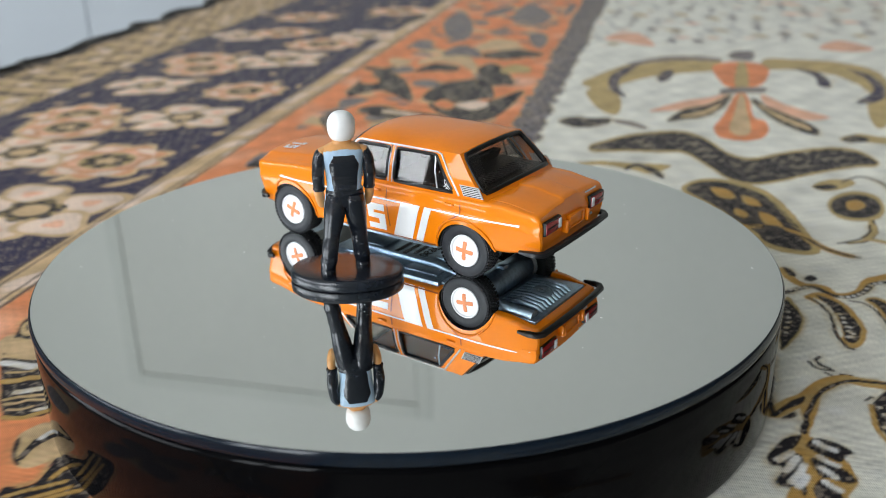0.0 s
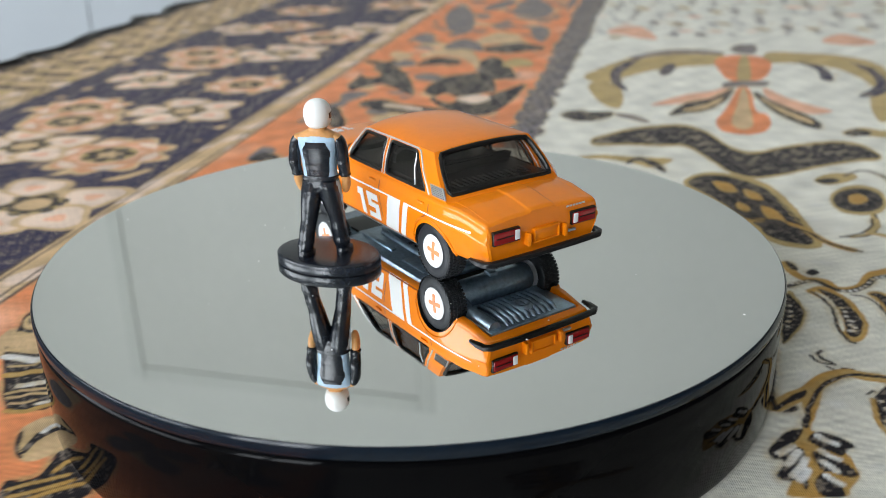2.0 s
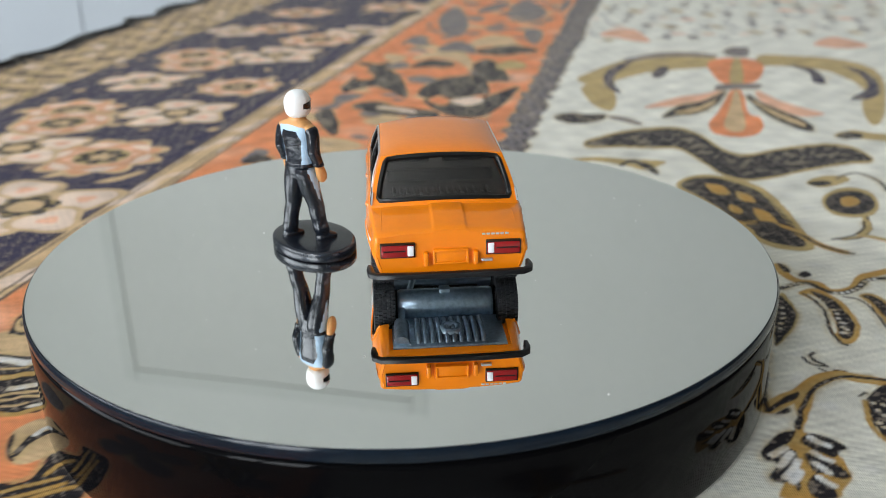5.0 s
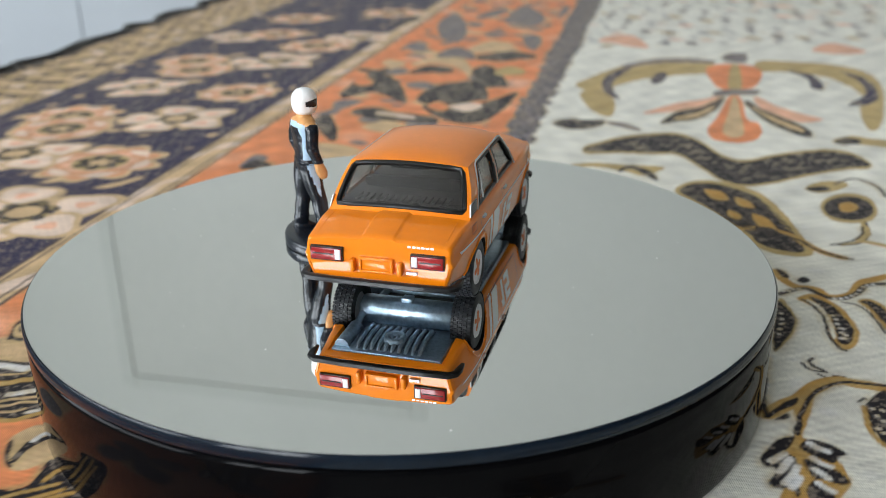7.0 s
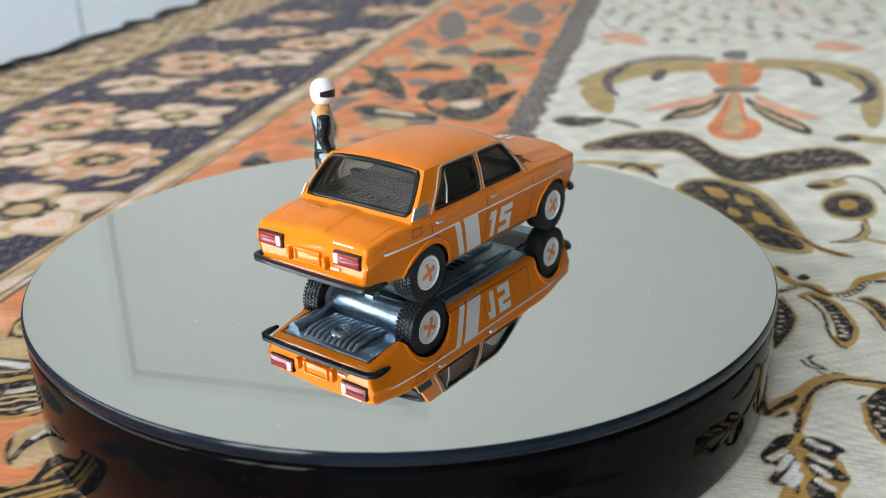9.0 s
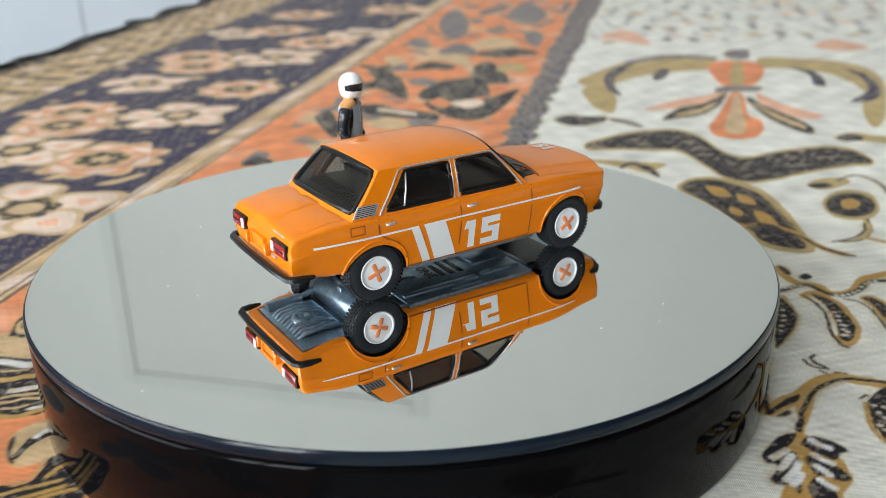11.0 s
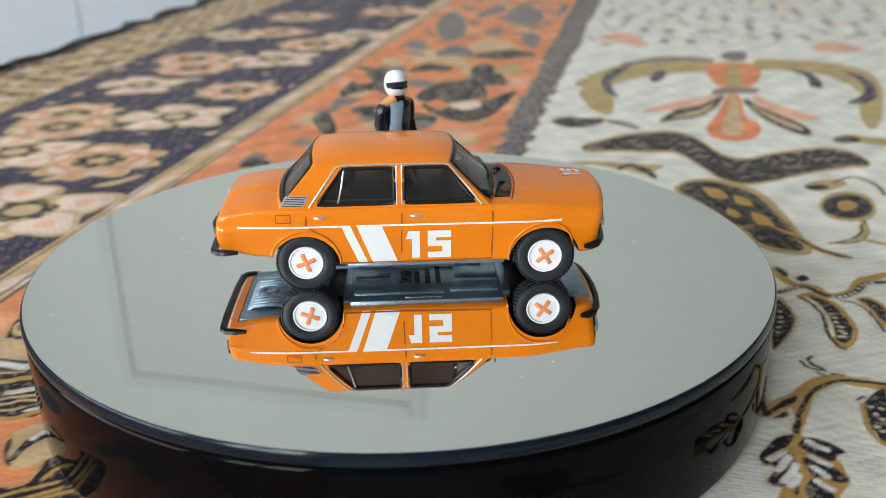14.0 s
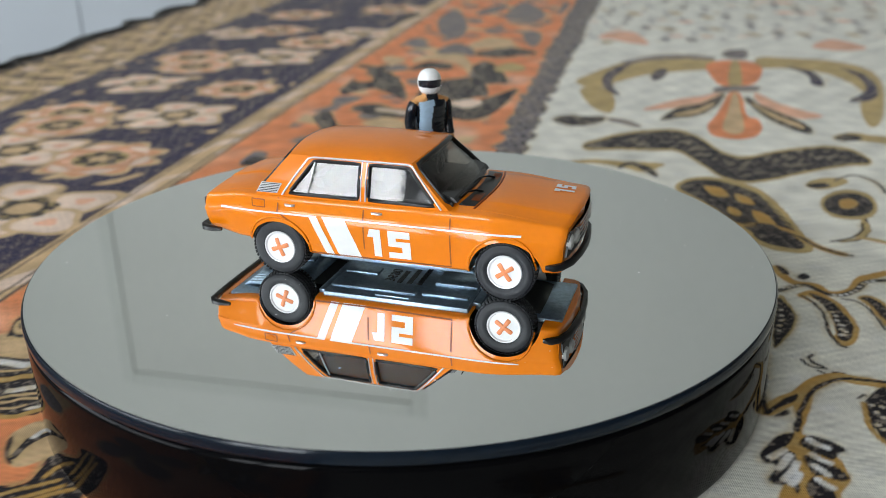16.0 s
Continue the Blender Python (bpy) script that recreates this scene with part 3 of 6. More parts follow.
    # prints and panel lines
    for sg in (-1, 1):
        bm = bmesh.new()
        patch(bm, [(-10.6, 4.25), (-9.15, 4.25), (-11.65, 10.85), (-13.1, 10.85)], 2, 10, 0.065, sg)
        part("thin_stripe", bm, DECAL, root, "white printed stripe", 60)
        bm = bmesh.new()
        patch(bm, [(-8.4, 4.25), (-4.4, 4.25), (-6.8, 10.85), (-10.7, 10.85)], 4, 10, 0.065, sg)
        part("thick_stripe", bm, DECAL, root, "broad white printed stripe", 60)
        bm = bmesh.new()
        seam(bm, [(-29.6, 11.0), (-18.7, 11.0), (-11.75, 11.0)], 0.30, 0.075, sg)
        seam(bm, [(-10.8, 11.0), (-3.9, 11.0), (10.5, 10.95), (21.8, 10.9)], 0.30, 0.075, sg)
        part("pinstripe", bm, DECAL, root, "thin white pinstripe", 60)
        for ch, at in (("1", -3.1), ("5", 0.3)):
            bm = bmesh.new()
            wide = 3.0 if ch == "1" else 3.7
            for cell in digit_boxes(ch):
                q = [(at + a * wide, 5.05 + b * 3.72) for a, b in cell]
                if sg > 0:
                    q = [(0.9 - x, z) for x, z in q]
                patch(bm, q, 3, 5, 0.07, sg)
            part("number", bm, DECAL, root, "white racing number digit " + ch, 60)
        for path in ([(10.6, 13.5), (10.55, 9), (10.5, 4.6)], [(-3.65, 13.5), (-3.8, 9), (-3.95, 4.3)], [(-18.5, 13.5), (-18.7, 11.2), (-17.6, 10.45), (-15.3, 9.0), (-13.8, 6.5), (-13.5, 4.4)], [(-13.4, 4.45), (-3.9, 4.4), (10.5, 4.6)]):
            bm = bmesh.new()
            seam(bm, path, 0.22, 0.05, sg)
            part("panel_gap", bm, GAP, root, "dark door gap line", 60)
        for x0, x1 in ((-2.4, -0.5), (-17.4, -15.6)):
            bm = bmesh.new()
            y0 = side(x0, 12.5)
            rings = [[(x, sg * (y0 + o), 12.45 + h) for o, h in ((-0.2, -0.22), (d, -0.15), (d, 0.14), (-0.2, 0.22))] for x, d in ((x0, 0.1), (x0 + 0.3, 0.36), (x1 - 0.3, 0.36), (x1, 0.1))]
            loft(bm, rings)
            part("door_handle", bm, SILVER if sg < 0 else ORANGE, root, smooth=50)
    bm = bmesh.new()
    seam(bm, [(-23.3, 13.0), (-21.0, 13.0), (-21.0, 11.7), (-23.3, 11.7), (-23.3, 13.0)], 0.16, 0.05, -1)
    part("fuel_flap_gap", bm, GAP, root, smooth=60)
    bm = bmesh.new()
    patch(bm, [(-22.6, 12.0), (-21.6, 12.0), (-21.6, 12.7), (-22.6, 12.7)], 2, 2, 0.18, -1)
    part("fuel_flap", bm, ORANGE, root, smooth=60)
    # bonnet gap, number, cowl, wipers
    bm = bmesh.new()
    path = [(15.0 - 1.2 * (y / 9.6) ** 2, y, crown(15.0 - 1.2 * (y / 9.6) ** 2, y) + 0.03) for y in [-9.8 + 19.6 * k / 24 for k in range(25)]]
    tube(bm, path, 0.16, 5)
    part("bonnet_gap", bm, GAP, root, "dark bonnet gap line", 60)
    for sg in (-1, 1):
        bm = bmesh.new()
        path = [(x, sg * 10.1, crown(x, 10.1) + 0.0) for x in (14, 17, 20, 23, 26, 28)]
        tube(bm, [nose(*q) for q in path], 0.06, 5)
        part("bonnet_gap", bm, ORANGE, root, smooth=60)
    for k, ch in ((1.2, "1"), (3.3, "5")):
        bm = bmesh.new()
        for cell in digit_boxes(ch):
            vs = []
            for u in range(3):
                for v in range(3):
                    a = cell[0][0] + (cell[1][0] - cell[0][0]) * u / 2
                    b = cell[0][1] + (cell[2][1] - cell[0][1]) * v / 2
                    x, y = 27.2 - b * 2.5, k + a * 1.8
                    vs.append(bm.verts.new([c * MM for c in nose(x, y, crown(x, y) + 0.13)]))
            for u in range(2):
                for v in range(2):
                    bm.faces.new([vs[i] for i in (u * 3 + v, u * 3 + v + 1, u * 3 + v + 4, u * 3 + v + 3)])
        part("bonnet_number", bm, DECAL, root, "small white digit " + ch, 0)
    rings = []
    for k in range(17):
        y = -9.0 + 18.0 * k / 16
        x0, x1 = 12.15 - 1.0 * (y / 9) ** 2, 14.7 - 1.1 * (y / 9) ** 2
        rings.append([(x0, y, crown(x0, y) - 0.3), (x1, y, crown(x1, y) - 0.3), (x1, y, crown(x1, y) + 0.05), (x0, y, crown(x0, y) + 0.12)])
    bm = bmesh.new()
    loft(bm, rings)
    cowl = part("cowl_panel", bm, TRIM, root, "black panel below the windscreen", 40)
    for y in (-5.4, 5.4):
        for k in range(5):
            bm = bmesh.new()
            x = 13.0 - 1.0 * (y / 9) ** 2 + 0.28 * k
            z = crown(x, y) + 0.08
            box(bm, x, x + 0.13, y - 1.9, y + 1.9, z - 0.1, z + 0.05, 0.02)
            part("cowl_slat", bm, GAP, cowl, smooth=30)
    for y in (-6.0, 1.4):
        bm = bmesh.new()
        z = crown(12.5, y) + 0.2
        tube(bm, [(13.3, y + 3.0, z - 0.05), (12.4, y + 2.2, z + 0.35), (11.6, y - 0.5, z + 0.85), (11.5, y - 3.4, z + 1.0)], [0.24, 0.17, 0.15, 0.1], 6)
        part("wiper", bm, BLACK, root, "black wiper arm", 60)
    bm = bmesh.new()  # boot-lid gap
    ring = [(-31.9, -9.9), (-23.2, -9.9), (-23.2, 9.9), (-31.9, 9.9)]
    for (x0, y0), (x1, y1) in zip(ring, ring[1:]):
        n = 20
        pts = [(x0 + (x1 - x0) * k / n, y0 + (y1 - y0) * k / n) for k in range(n + 1)]
        tube(bm, [nose(x, y, crown(x, y) - 0.02) for x, y in pts], 0.06, 5)
    part("boot_gap", bm, ORANGE, root, "thin boot lid line", 60)
    # tail
    xr = -33.15
    for sg in (-1, 1):
        y0, y1 = sorted((sg * 5.3, sg * 10.1))
        bm = bmesh.new()
        box(bm, xr - 0.28, xr + 1.4, y0, y1, 9.75, 11.6, 0.2)
        lamp = part("tail_light", bm, RED, root, "glossy red rectangular lamp", 40)
        a, b = sorted((sg * 5.4, sg * 6.3))
        bm = bmesh.new()
        box(bm, xr - 0.42, xr, a, b, 9.95, 11.5, 0.12)
        part("reversing_lamp", bm, WHITE, lamp, "small white lamp", 40)
        bm = bmesh.new()
        box(bm, xr - 0.36, xr, *sorted((sg * 6.6, sg * 9.8)), 10.62, 10.82, 0.05)
        part("lamp_rib", bm, TRIM, lamp, smooth=0)
        bm = bmesh.new()
        box(bm, xr - 0.12, xr + 1, y0 - 0.14, y1 + 0.14, 9.6, 11.78, 0.1)
        part("lamp_surround", bm, TRIM, lamp, smooth=40)
        bm = bmesh.new()
        box(bm, xr - 0.75, xr + 0.6, *sorted((sg * 3.25, sg * 4.0)), 8.3, 10.4, 0.3)
        part("overrider", bm, ORANGE, root, smooth=40)
    bm = bmesh.new()
    for a, b, c, d in ((-2.6, 2.6, 10.35, 10.75), (-2.6, 2.6, 8.5, 8.8), (-2.6, -2.2, 8.7, 10.5), (2.2, 2.6, 8.7, 10.5)):
        box(bm, xr - 0.42, xr + 0.6, a, b, c, d, 0.12)
    part("plate_frame", bm, ORANGE, root, smooth=40)
    bm = bmesh.new()
    box(bm, xr - 0.2, xr + 0.6, -2.2, 2.2, 8.8, 10.4, 0.05)
    part("plate_recess", bm, ORANGE, root, smooth=40)
    rng = random.Random(2)
    for k in range(6):  # tail badge, unreadable
        bm = bmesh.new()
        y = -4.6 - k * 0.68
        box(bm, -32.55, -32.2, y - 0.5, y, 12.45, 12.72, 0.03)
        part("badge_bar", bm, SILVER, root, smooth=0)
    bm = bmesh.new()
    box(bm, xr - 0.1, xr + 0.5, -6.1, -4.5, 8.6, 8.95, 0.05)
    part("badge", bm, SILVER, root, "small silver badge", 0)
    # bumpers
    def bar(path, name, w, h):
        rings = []
        pts = [Vector(q) for q in path]
        for i, q in enumerate(pts):
            d = pts[min(i + 1, len(pts) - 1)] - pts[max(i - 1, 0)]
            n = Vector((d.y, -d.x, 0)).normalized()
            k = 0.55 if i in (0, len(pts) - 1) else 1
            rings.append([tuple(q + n * a * w * k + Vector((0, 0, b * h * k))) for a, b in ((-1, -0.6), (-0.6, -1), (0.5, -1), (1, -0.5), (1, 0.5), (0.5, 1), (-0.6, 1), (-1, 0.6))])
        bm = bmesh.new()
        loft(bm, rings)
        part(name, bm, BLACK, root, "black plastic bar", 45)
    bar([(-29.6, -11.9, 6.95), (-31.5, -11.8, 6.95), (-32.8, -11.6, 6.95), (-33.5, -10.7, 6.95), (-33.75, -6, 6.95), (-33.8, 0, 6.95), (-33.75, 6, 6.95), (-33.5, 10.7, 6.95), (-32.8, 11.6, 6.95), (-31.5, 11.8, 6.95), (-29.6, 11.9, 6.95)], "rear_bumper", 0.55, 0.46)
    bar([(25.4, 11.5, 6.2), (26.6, 11.3, 6.2), (27.7, 10.4, 6.2), (28.8, 8, 6.2), (29.4, 4, 6.2), (29.6, 0, 6.2), (29.4, -4, 6.2), (28.8, -8, 6.2), (27.7, -10.4, 6.2), (26.6, -11.3, 6.2), (25.4, -11.5, 6.2)], "front_bumper", 0.5, 0.55)
    # front
    rings = []
    for dx in (0.5, -0.6):
        ring = []
        for k in range(17):
            y = -9.6 + 19.2 * k / 16
            ring.append((29.0 + dx - 1.4 * (y / 12) ** 2, y, 11.6))
        for k in range(16, -1, -1):
            y = -9.6 + 19.2 * k / 16
            ring.append((28.6 + dx - 1.4 * (y / 12) ** 2, y, 7.4))
        rings.append(ring)
    bm = bmesh.new()
    loft(bm, rings)
    grille = part("grille", bm, BLACK, root, "black radiator grille", 30)
    for k in range(5):
        bm = bmesh.new()
        z = 8.1 + k * 0.75
        tube(bm, [(29.4 - 1.4 * (y / 12) ** 2, y, z) for y in (-4, -2, 0, 2, 4)], 0.1, 5)
        part("grille_bar", bm, SILVER, grille, smooth=60)
    for y in (-8.4, -5.6, 5.6, 8.4):
        bm = bmesh.new()
        lathe(bm, [(0.05, 0.45), (0.8, 0.4), (1.15, 0.2), (1.25, -0.2), (1.25, -0.8)], 20, "x", (29.3 - 1.4 * (y / 12) ** 2, y, 9.6))
        part("headlight", bm, SILVER, root, "silver painted round headlamp", 40)
    # interior, dark plastic
    bm = bmesh.new()
    box(bm, -21.6, 10.5, -10.2, 10.2, 13.9, 14.75, 0.2)
    tray = part("interior", bm, CABIN_BLACK, root, "black moulded interior", 30)
    for k in range(15):
        bm = bmesh.new()
        y = -7.4 + k * 1.06
        box(bm, -20.6, -17.6, y, y + 0.5, 14.9, 15.25, 0.1)
        part("shelf_rib", bm, CABIN_BLACK, tray, smooth=30)
    for x, ys, h in ((-2.5, (-4.6, 4.6), 17.2), (-13.0, (0,), 15.9)):
        for y in ys:
            bm = bmesh.new()
            wdt = 3.4 if len(ys) == 2 else 8.6
            rings = [[(x + dx - 0.45 * (z - 14.7), y + a, z) for dx, a in ((0, -wdt * q), (1.6, -wdt * q), (1.6, wdt * q), (0, wdt * q))] for z, q in ((14.7, 1), (16.5, 1), (h - 0.4, 0.9), (h, 0.7))]
            loft(bm, rings)
            part("seat_back", bm, CABIN_BLACK, tray, smooth=40)
    bm = bmesh.new()
    rings = [[(x, y, z) for x, z in ((7.6, 14.6), (11.0, 14.6), (10.4, 15.3), (8.6, 15.9), (7.7, 15.7))] for y in (-9.6, -4.0, 4.0, 9.6)]
    loft(bm, rings)
    part("dashboard", bm, CABIN_BLACK, tray, "black dashboard", 30)
    bm = bmesh.new()
    lathe(bm, [(1.7, -0.12), (1.95, -0.12), (1.95, 0.12), (1.7, 0.12)], 24, "x", (3.8, 4.6, 16.4), caps=False)
    part("steering_wheel", bm, CABIN_BLACK, tray, smooth=40)
    # underside
    bm = bmesh.new()
    box(bm, -12.6, 12.8, -10.0, 10.0, 3.1, 4.3, 0.25)
    base = part("base_plate", bm, ZINC, root, "grey metal chassis plate", 30)
    bits = [(-12, 3, -7.6, -6.4, 2.75, 3.2), (4, 12, -7.2, -6.2, 2.7, 3.2), (-11, -4, 5.8, 8.2, 2.8, 3.2), (1, 12, 6.2, 7.4, 2.7, 3.2), (-12, -6, -1.4, 1.4, 2.8, 3.2), (5, 12.4, -2.8, 2.8, 2.6, 3.2), (-13.8, -12.4, -9, 9, 3.3, 4.4), (12.6, 14.2, -7, 7, 3.3, 4.6), (-3.5, 2.5, -9.3, -8.7, 2.85, 3.2)]
    for b in bits:
        bm = bmesh.new()
        box(bm, *b, 0.18)
        part("chassis_rib", bm, ZINC, base, smooth=30)
    bm = bmesh.new()
    tube(bm, [(10, 3.6, 2.95), (2, 4.0, 2.95), (-8, 4.2, 2.95), (-14, 5.2, 3.3), (-22, 7.2, 4.6), (-24.5, 7.4, 5.6)], 0.55, 10)
    part("exhaust_pipe", bm, ZINC, base, "long metal pipe", 60)
    for x, z, n in ((2.2, 3.05, 14), (0.4, 3.05, 12), (-1.4, 3.05, 10)):  # raised maker's lines, unreadable
        for k in range(n):
            bm = bmesh.new()
            y = -3.4 + k * 0.52
            box(bm, x - 0.45, x + 0.45, y, y + 0.36, 3.0, 3.12)
            part("raised_mark", bm, BLACK, base, smooth=0)
    txt = bpy.data.curves.new("cast_number", "FONT")
    txt.body, txt.size, txt.extrude, txt.align_x = "3690", 2.6 * MM, 0.05 * MM, "CENTER"
    cast = new("cast_number", txt)
    cast.data.materials.append(BLACK)
    cast.parent = base
    cast.matrix_local = pose(-4.2 * MM, -0.6 * MM, 3.06 * MM, 180, 0, 90)
    bm = bmesh.new()
    lathe(bm, [(0.05, -7.8), (2.35, -7.8), (2.55, -7.4), (2.55, 7.4), (2.35, 7.8), (0.05, 7.8)], 32, "y", (-WHEEL_X, 0, 4.7))
    axle = part("axle_housing", bm, ZINC, root, "bright metal axle housing", 40)
    bm = bmesh.new()
    box(bm, -20.2, -18.4, -0.9, 0.9, 1.7, 2.6, 0.2)
    part("axle_lug", bm, ZINC, axle, smooth=40)
    bm = bmesh.new()
    lathe(bm, [(0.05, -8.6), (0.7, -8.6), (0.7, 8.6), (0.05, 8.6)], 16, "y", (WHEEL_X, 0, 4.7))
    part("front_axle", bm, ZINC, root, "thin metal axle", 40)
    bm = bmesh.new()
    box(bm, 14.4, 27.6, -7.4, 7.4, 4.3, 5.2, 0.3)
    part("front_pan", bm, ZINC, root, "grey metal front pan", 40)
    bm = bmesh.new()
    box(bm, -31.2, -21.0, -8.9, 8.9, 6.1, 7.3, 0.25)
    tank = part("fuel_tank", bm, ZINC, root, "ribbed grey metal tank plate", 40)
    for k in range(10):
        bm = bmesh.new()
        y = -5.2 + k * 1.12
        tube(bm, [(-22.2, y, 6.3), (-23.0, y, 5.6), (-26.0, y, 5.3), (-29.2, y, 5.6), (-30.2, y, 6.3)], [0.3, 0.42, 0.45, 0.42, 0.35], 8)
        part("tank_rib", bm, ZINC, tank, smooth=60)
    bm = bmesh.new()
    lathe(bm, [(0.6, 5.2), (1.0, 4.75), (1.6, 4.75), (2.0, 5.4)], 24, "z", (-27.2, -0.4, 0), caps=False)
    part("filler_ring", bm, ZINC, tank, smooth=60)
    bm = bmesh.new()
    tube(bm, [(-24.0, 7.4, 5.8), (-30.2, 7.5, 6.0)], 1.2, 14)
    part("silencer", bm, ZINC, root, "round metal silencer", 40)
    for sx in (-WHEEL_X, WHEEL_X):
        for sg in (-1, 1):
            wheel(sx, sg * 9.95, sg, root, 0.35 if sg * sx > 0 else 0.1 if sx < 0 else 0.6)
    return root


toy_car = car()


# ---- painted figurine: x to its right, y ahead, z up, mm; one mesh ----
def figurine():
    bm = bmesh.new()
    UX, UY, TWIST, GAZE = -0.8, 0.65, radians(6), radians(-10)  # where the trunk stands, how trunk and head are turned

    def ring(cx, cy, z, rx, ry, n=16, power=2.4, wrinkle=0.0, phase=0.0):
        out = []
        for k in range(n):
            a = 2 * math.pi * k / n
            c, d = math.cos(a), math.sin(a)
            w = 1 + wrinkle * (math.sin(3.1 * z + 2 * a + phase) * math.sin(1.3 * z - a + 2 * phase) + 0.5 * math.sin(6.7 * z - 3 * a + phase))
            out.append((cx + rx * w * math.copysign(abs(c) ** (2 / power), c), cy + ry * w * math.copysign(abs(d) ** (2 / power), d), z))
        return out

    def along(rows, n, power, k=4, wrinkle=0.0, phase=0.0, turn=None):
        """Rings through rows of (z, cx, cy, rx, ry), rounded between the rows."""
        line = curve(rows, False, k)
        rings = [ring(cx, cy, z, rx, ry, n, power, wrinkle, phase) for z, cx, cy, rx, ry in line]
        return [[turned(q, turn) for q in r] for r in rings] if turn is not None else rings

    def turned(q, turn):
        c, d = math.cos(turn), math.sin(turn)
        return (UX + q[0] * c - q[1] * d, UY + q[0] * d + q[1] * c, q[2])

    def local(c, turn):
        x, y = c.x - UX, c.y - UY
        return x * math.cos(turn) + y * math.sin(turn), -x * math.sin(turn) + y * math.cos(turn), c.z

    def tint(faces, index):
        for f in faces:
            f.material_index = index(f.calc_center_median() / MM) if callable(index) else index

    # oval base with an uneven moulded top
    tint(lathe(bm, [(8.5, 0.0), (9.0, 0.15), (9.1, 0.5), (9.05, 1.75), (8.75, 2.1), (8.3, 2.2), (5.0, 2.28), (2.5, 2.2), (0.05, 2.25)], 56), 0)
    bmesh.ops.scale(bm, vec=(9.4 / 9.1, 6.7 / 9.1, 0.9), verts=bm.verts[:])
    bmesh.ops.rotate(bm, verts=bm.verts[:], cent=(0, 0, 0), matrix=Matrix.Rotation(-0.15, 3, "Z"))
    bmesh.ops.translate(bm, vec=(-1.2 * MM, 2.6 * MM, 0), verts=bm.verts[:])

    # legs: the right one is set forward
    for sg, fx, fy in ((-1, -4.15, -0.3), (1, 1.5, 2.7)):
        hx, hy = UX + sg * 1.35, UY - 0.1
        at = lambda f: (fx + (hx - fx) * f, fy + (hy - fy) * f)
        rows = [(1.9, fx, fy + 0.7, 1.1, 2.0), (2.5, fx, fy + 0.65, 1.15, 1.95), (3.0, fx, fy + 0.35, 1.08, 1.5), (3.5, *at(0.06), 1.12, 1.25), (4.3, *at(0.12), 1.28, 1.3), (5.2, *at(0.2), 1.16, 1.2), (6.6, *at(0.31), 1.2, 1.25)]
        rows += [(8.2, at(0.45)[0], at(0.45)[1] + 0.2, 1.22, 1.32), (9.2, at(0.54)[0], at(0.54)[1] + 0.15, 1.32, 1.38), (11, *at(0.7), 1.48, 1.55), (13, *at(0.86), 1.62, 1.72), (14.4, *at(0.97), 1.62, 1.75), (15.4, hx, hy, 1.5, 1.65)]

        def stripe(c, sg=sg, at=at):  # pale panel down the outer side
            f = min(max((c.z - 2.8) / 12.0, 0), 1)
            x, y = at(f)
            out, ahead = sg * (c.x - x), c.y - y
            return 1 if out > 0.35 and 9.3 < c.z < 15.6 and abs(ahead - 0.35) < 0.18 * (c.z - 9.0) else 0

        rows = [(z, x, y, rx * 1.1, ry * 1.08) for z, x, y, rx, ry in rows]
        tint(loft(bm, along(rows, 48, 2.2, 5, 0.007, 1.7 * sg)), stripe)

    def torso(c):
        x, y, z = local(c, TWIST)
        if 15.55 < z < 16.25:
            return 0
        if z > 22.95 - 0.12 * abs(x) and abs(x) < 3.3:
            return 2 if y < 0.9 or abs(x) > 1.2 else 0
        if z < 15.6:
            return 1 if abs(x) > 2.25 and -0.8 < y < 1.4 else 0
        if y < 0.25:
            half = 1.75 + 0.12 * (z - 16) if z < 20.6 else 2.3 - 0.55 * (z - 20.6)
            if z > 22.0:
                half = 0
            return 0 if abs(x) < half else 1
        wave = 0.35 * math.sin((z - 16.5) * 0.75)
        return 1 if 0.25 + wave < x < 2.7 or x < -2.75 else 0

    rows = [(13.6, 0, 0, 2.3, 1.6), (14.4, 0, 0, 2.75, 1.8), (15.4, 0, 0, 2.85, 1.85), (15.65, 0, 0, 2.95, 1.92), (16.15, 0, 0, 2.95, 1.9), (16.35, 0, 0, 2.72, 1.75), (18.2, 0, 0.05, 2.8, 1.85), (19.8, 0, 0.0, 3.0, 1.95), (21.2, 0, -0.1, 3.2, 2.0), (22.3, 0, -0.15, 3.3, 1.85)]
    rows += [(23.0, 0, -0.1, 2.95, 1.55), (23.4, 0, 0.0, 2.2, 1.35), (23.7, 0, 0.05, 1.5, 1.25), (24.5, 0, 0.1, 1.35, 1.2)]
    tint(loft(bm, along(rows, 110, 2.5, 6, 0.012, 0.4, TWIST)), torso)

    # sleeves, cuffs and gloves
    for sg in (-1, 1):
        sleeve = [(23.05, 2.7, -0.1, 0.35, 0.5), (22.75, 3.0, -0.1, 0.8, 0.95), (22.1, 3.4, -0.1, 0.95, 1.15), (21.0, 3.75, -0.2, 0.98, 1.15), (19.6, 3.95, -0.4, 0.95, 1.08), (18.4, 4.0, -0.4, 0.98, 1.08), (17.4, 3.98, -0.05, 0.92, 1.0), (16.5, 3.95, 0.3, 0.9, 0.95), (16.2, 3.95, 0.42, 0.98, 1.02), (15.9, 3.95, 0.5, 0.8, 0.85)]
        rows = [(z, sg * x, y, rx, ry) for z, x, y, rx, ry in sleeve]

        def shoulder_patch(c, sg=sg):
            x, y, z = local(c, TWIST)
            return 2 if z > 22.2 + 0.9 * (sg * x - 3.2) else 0

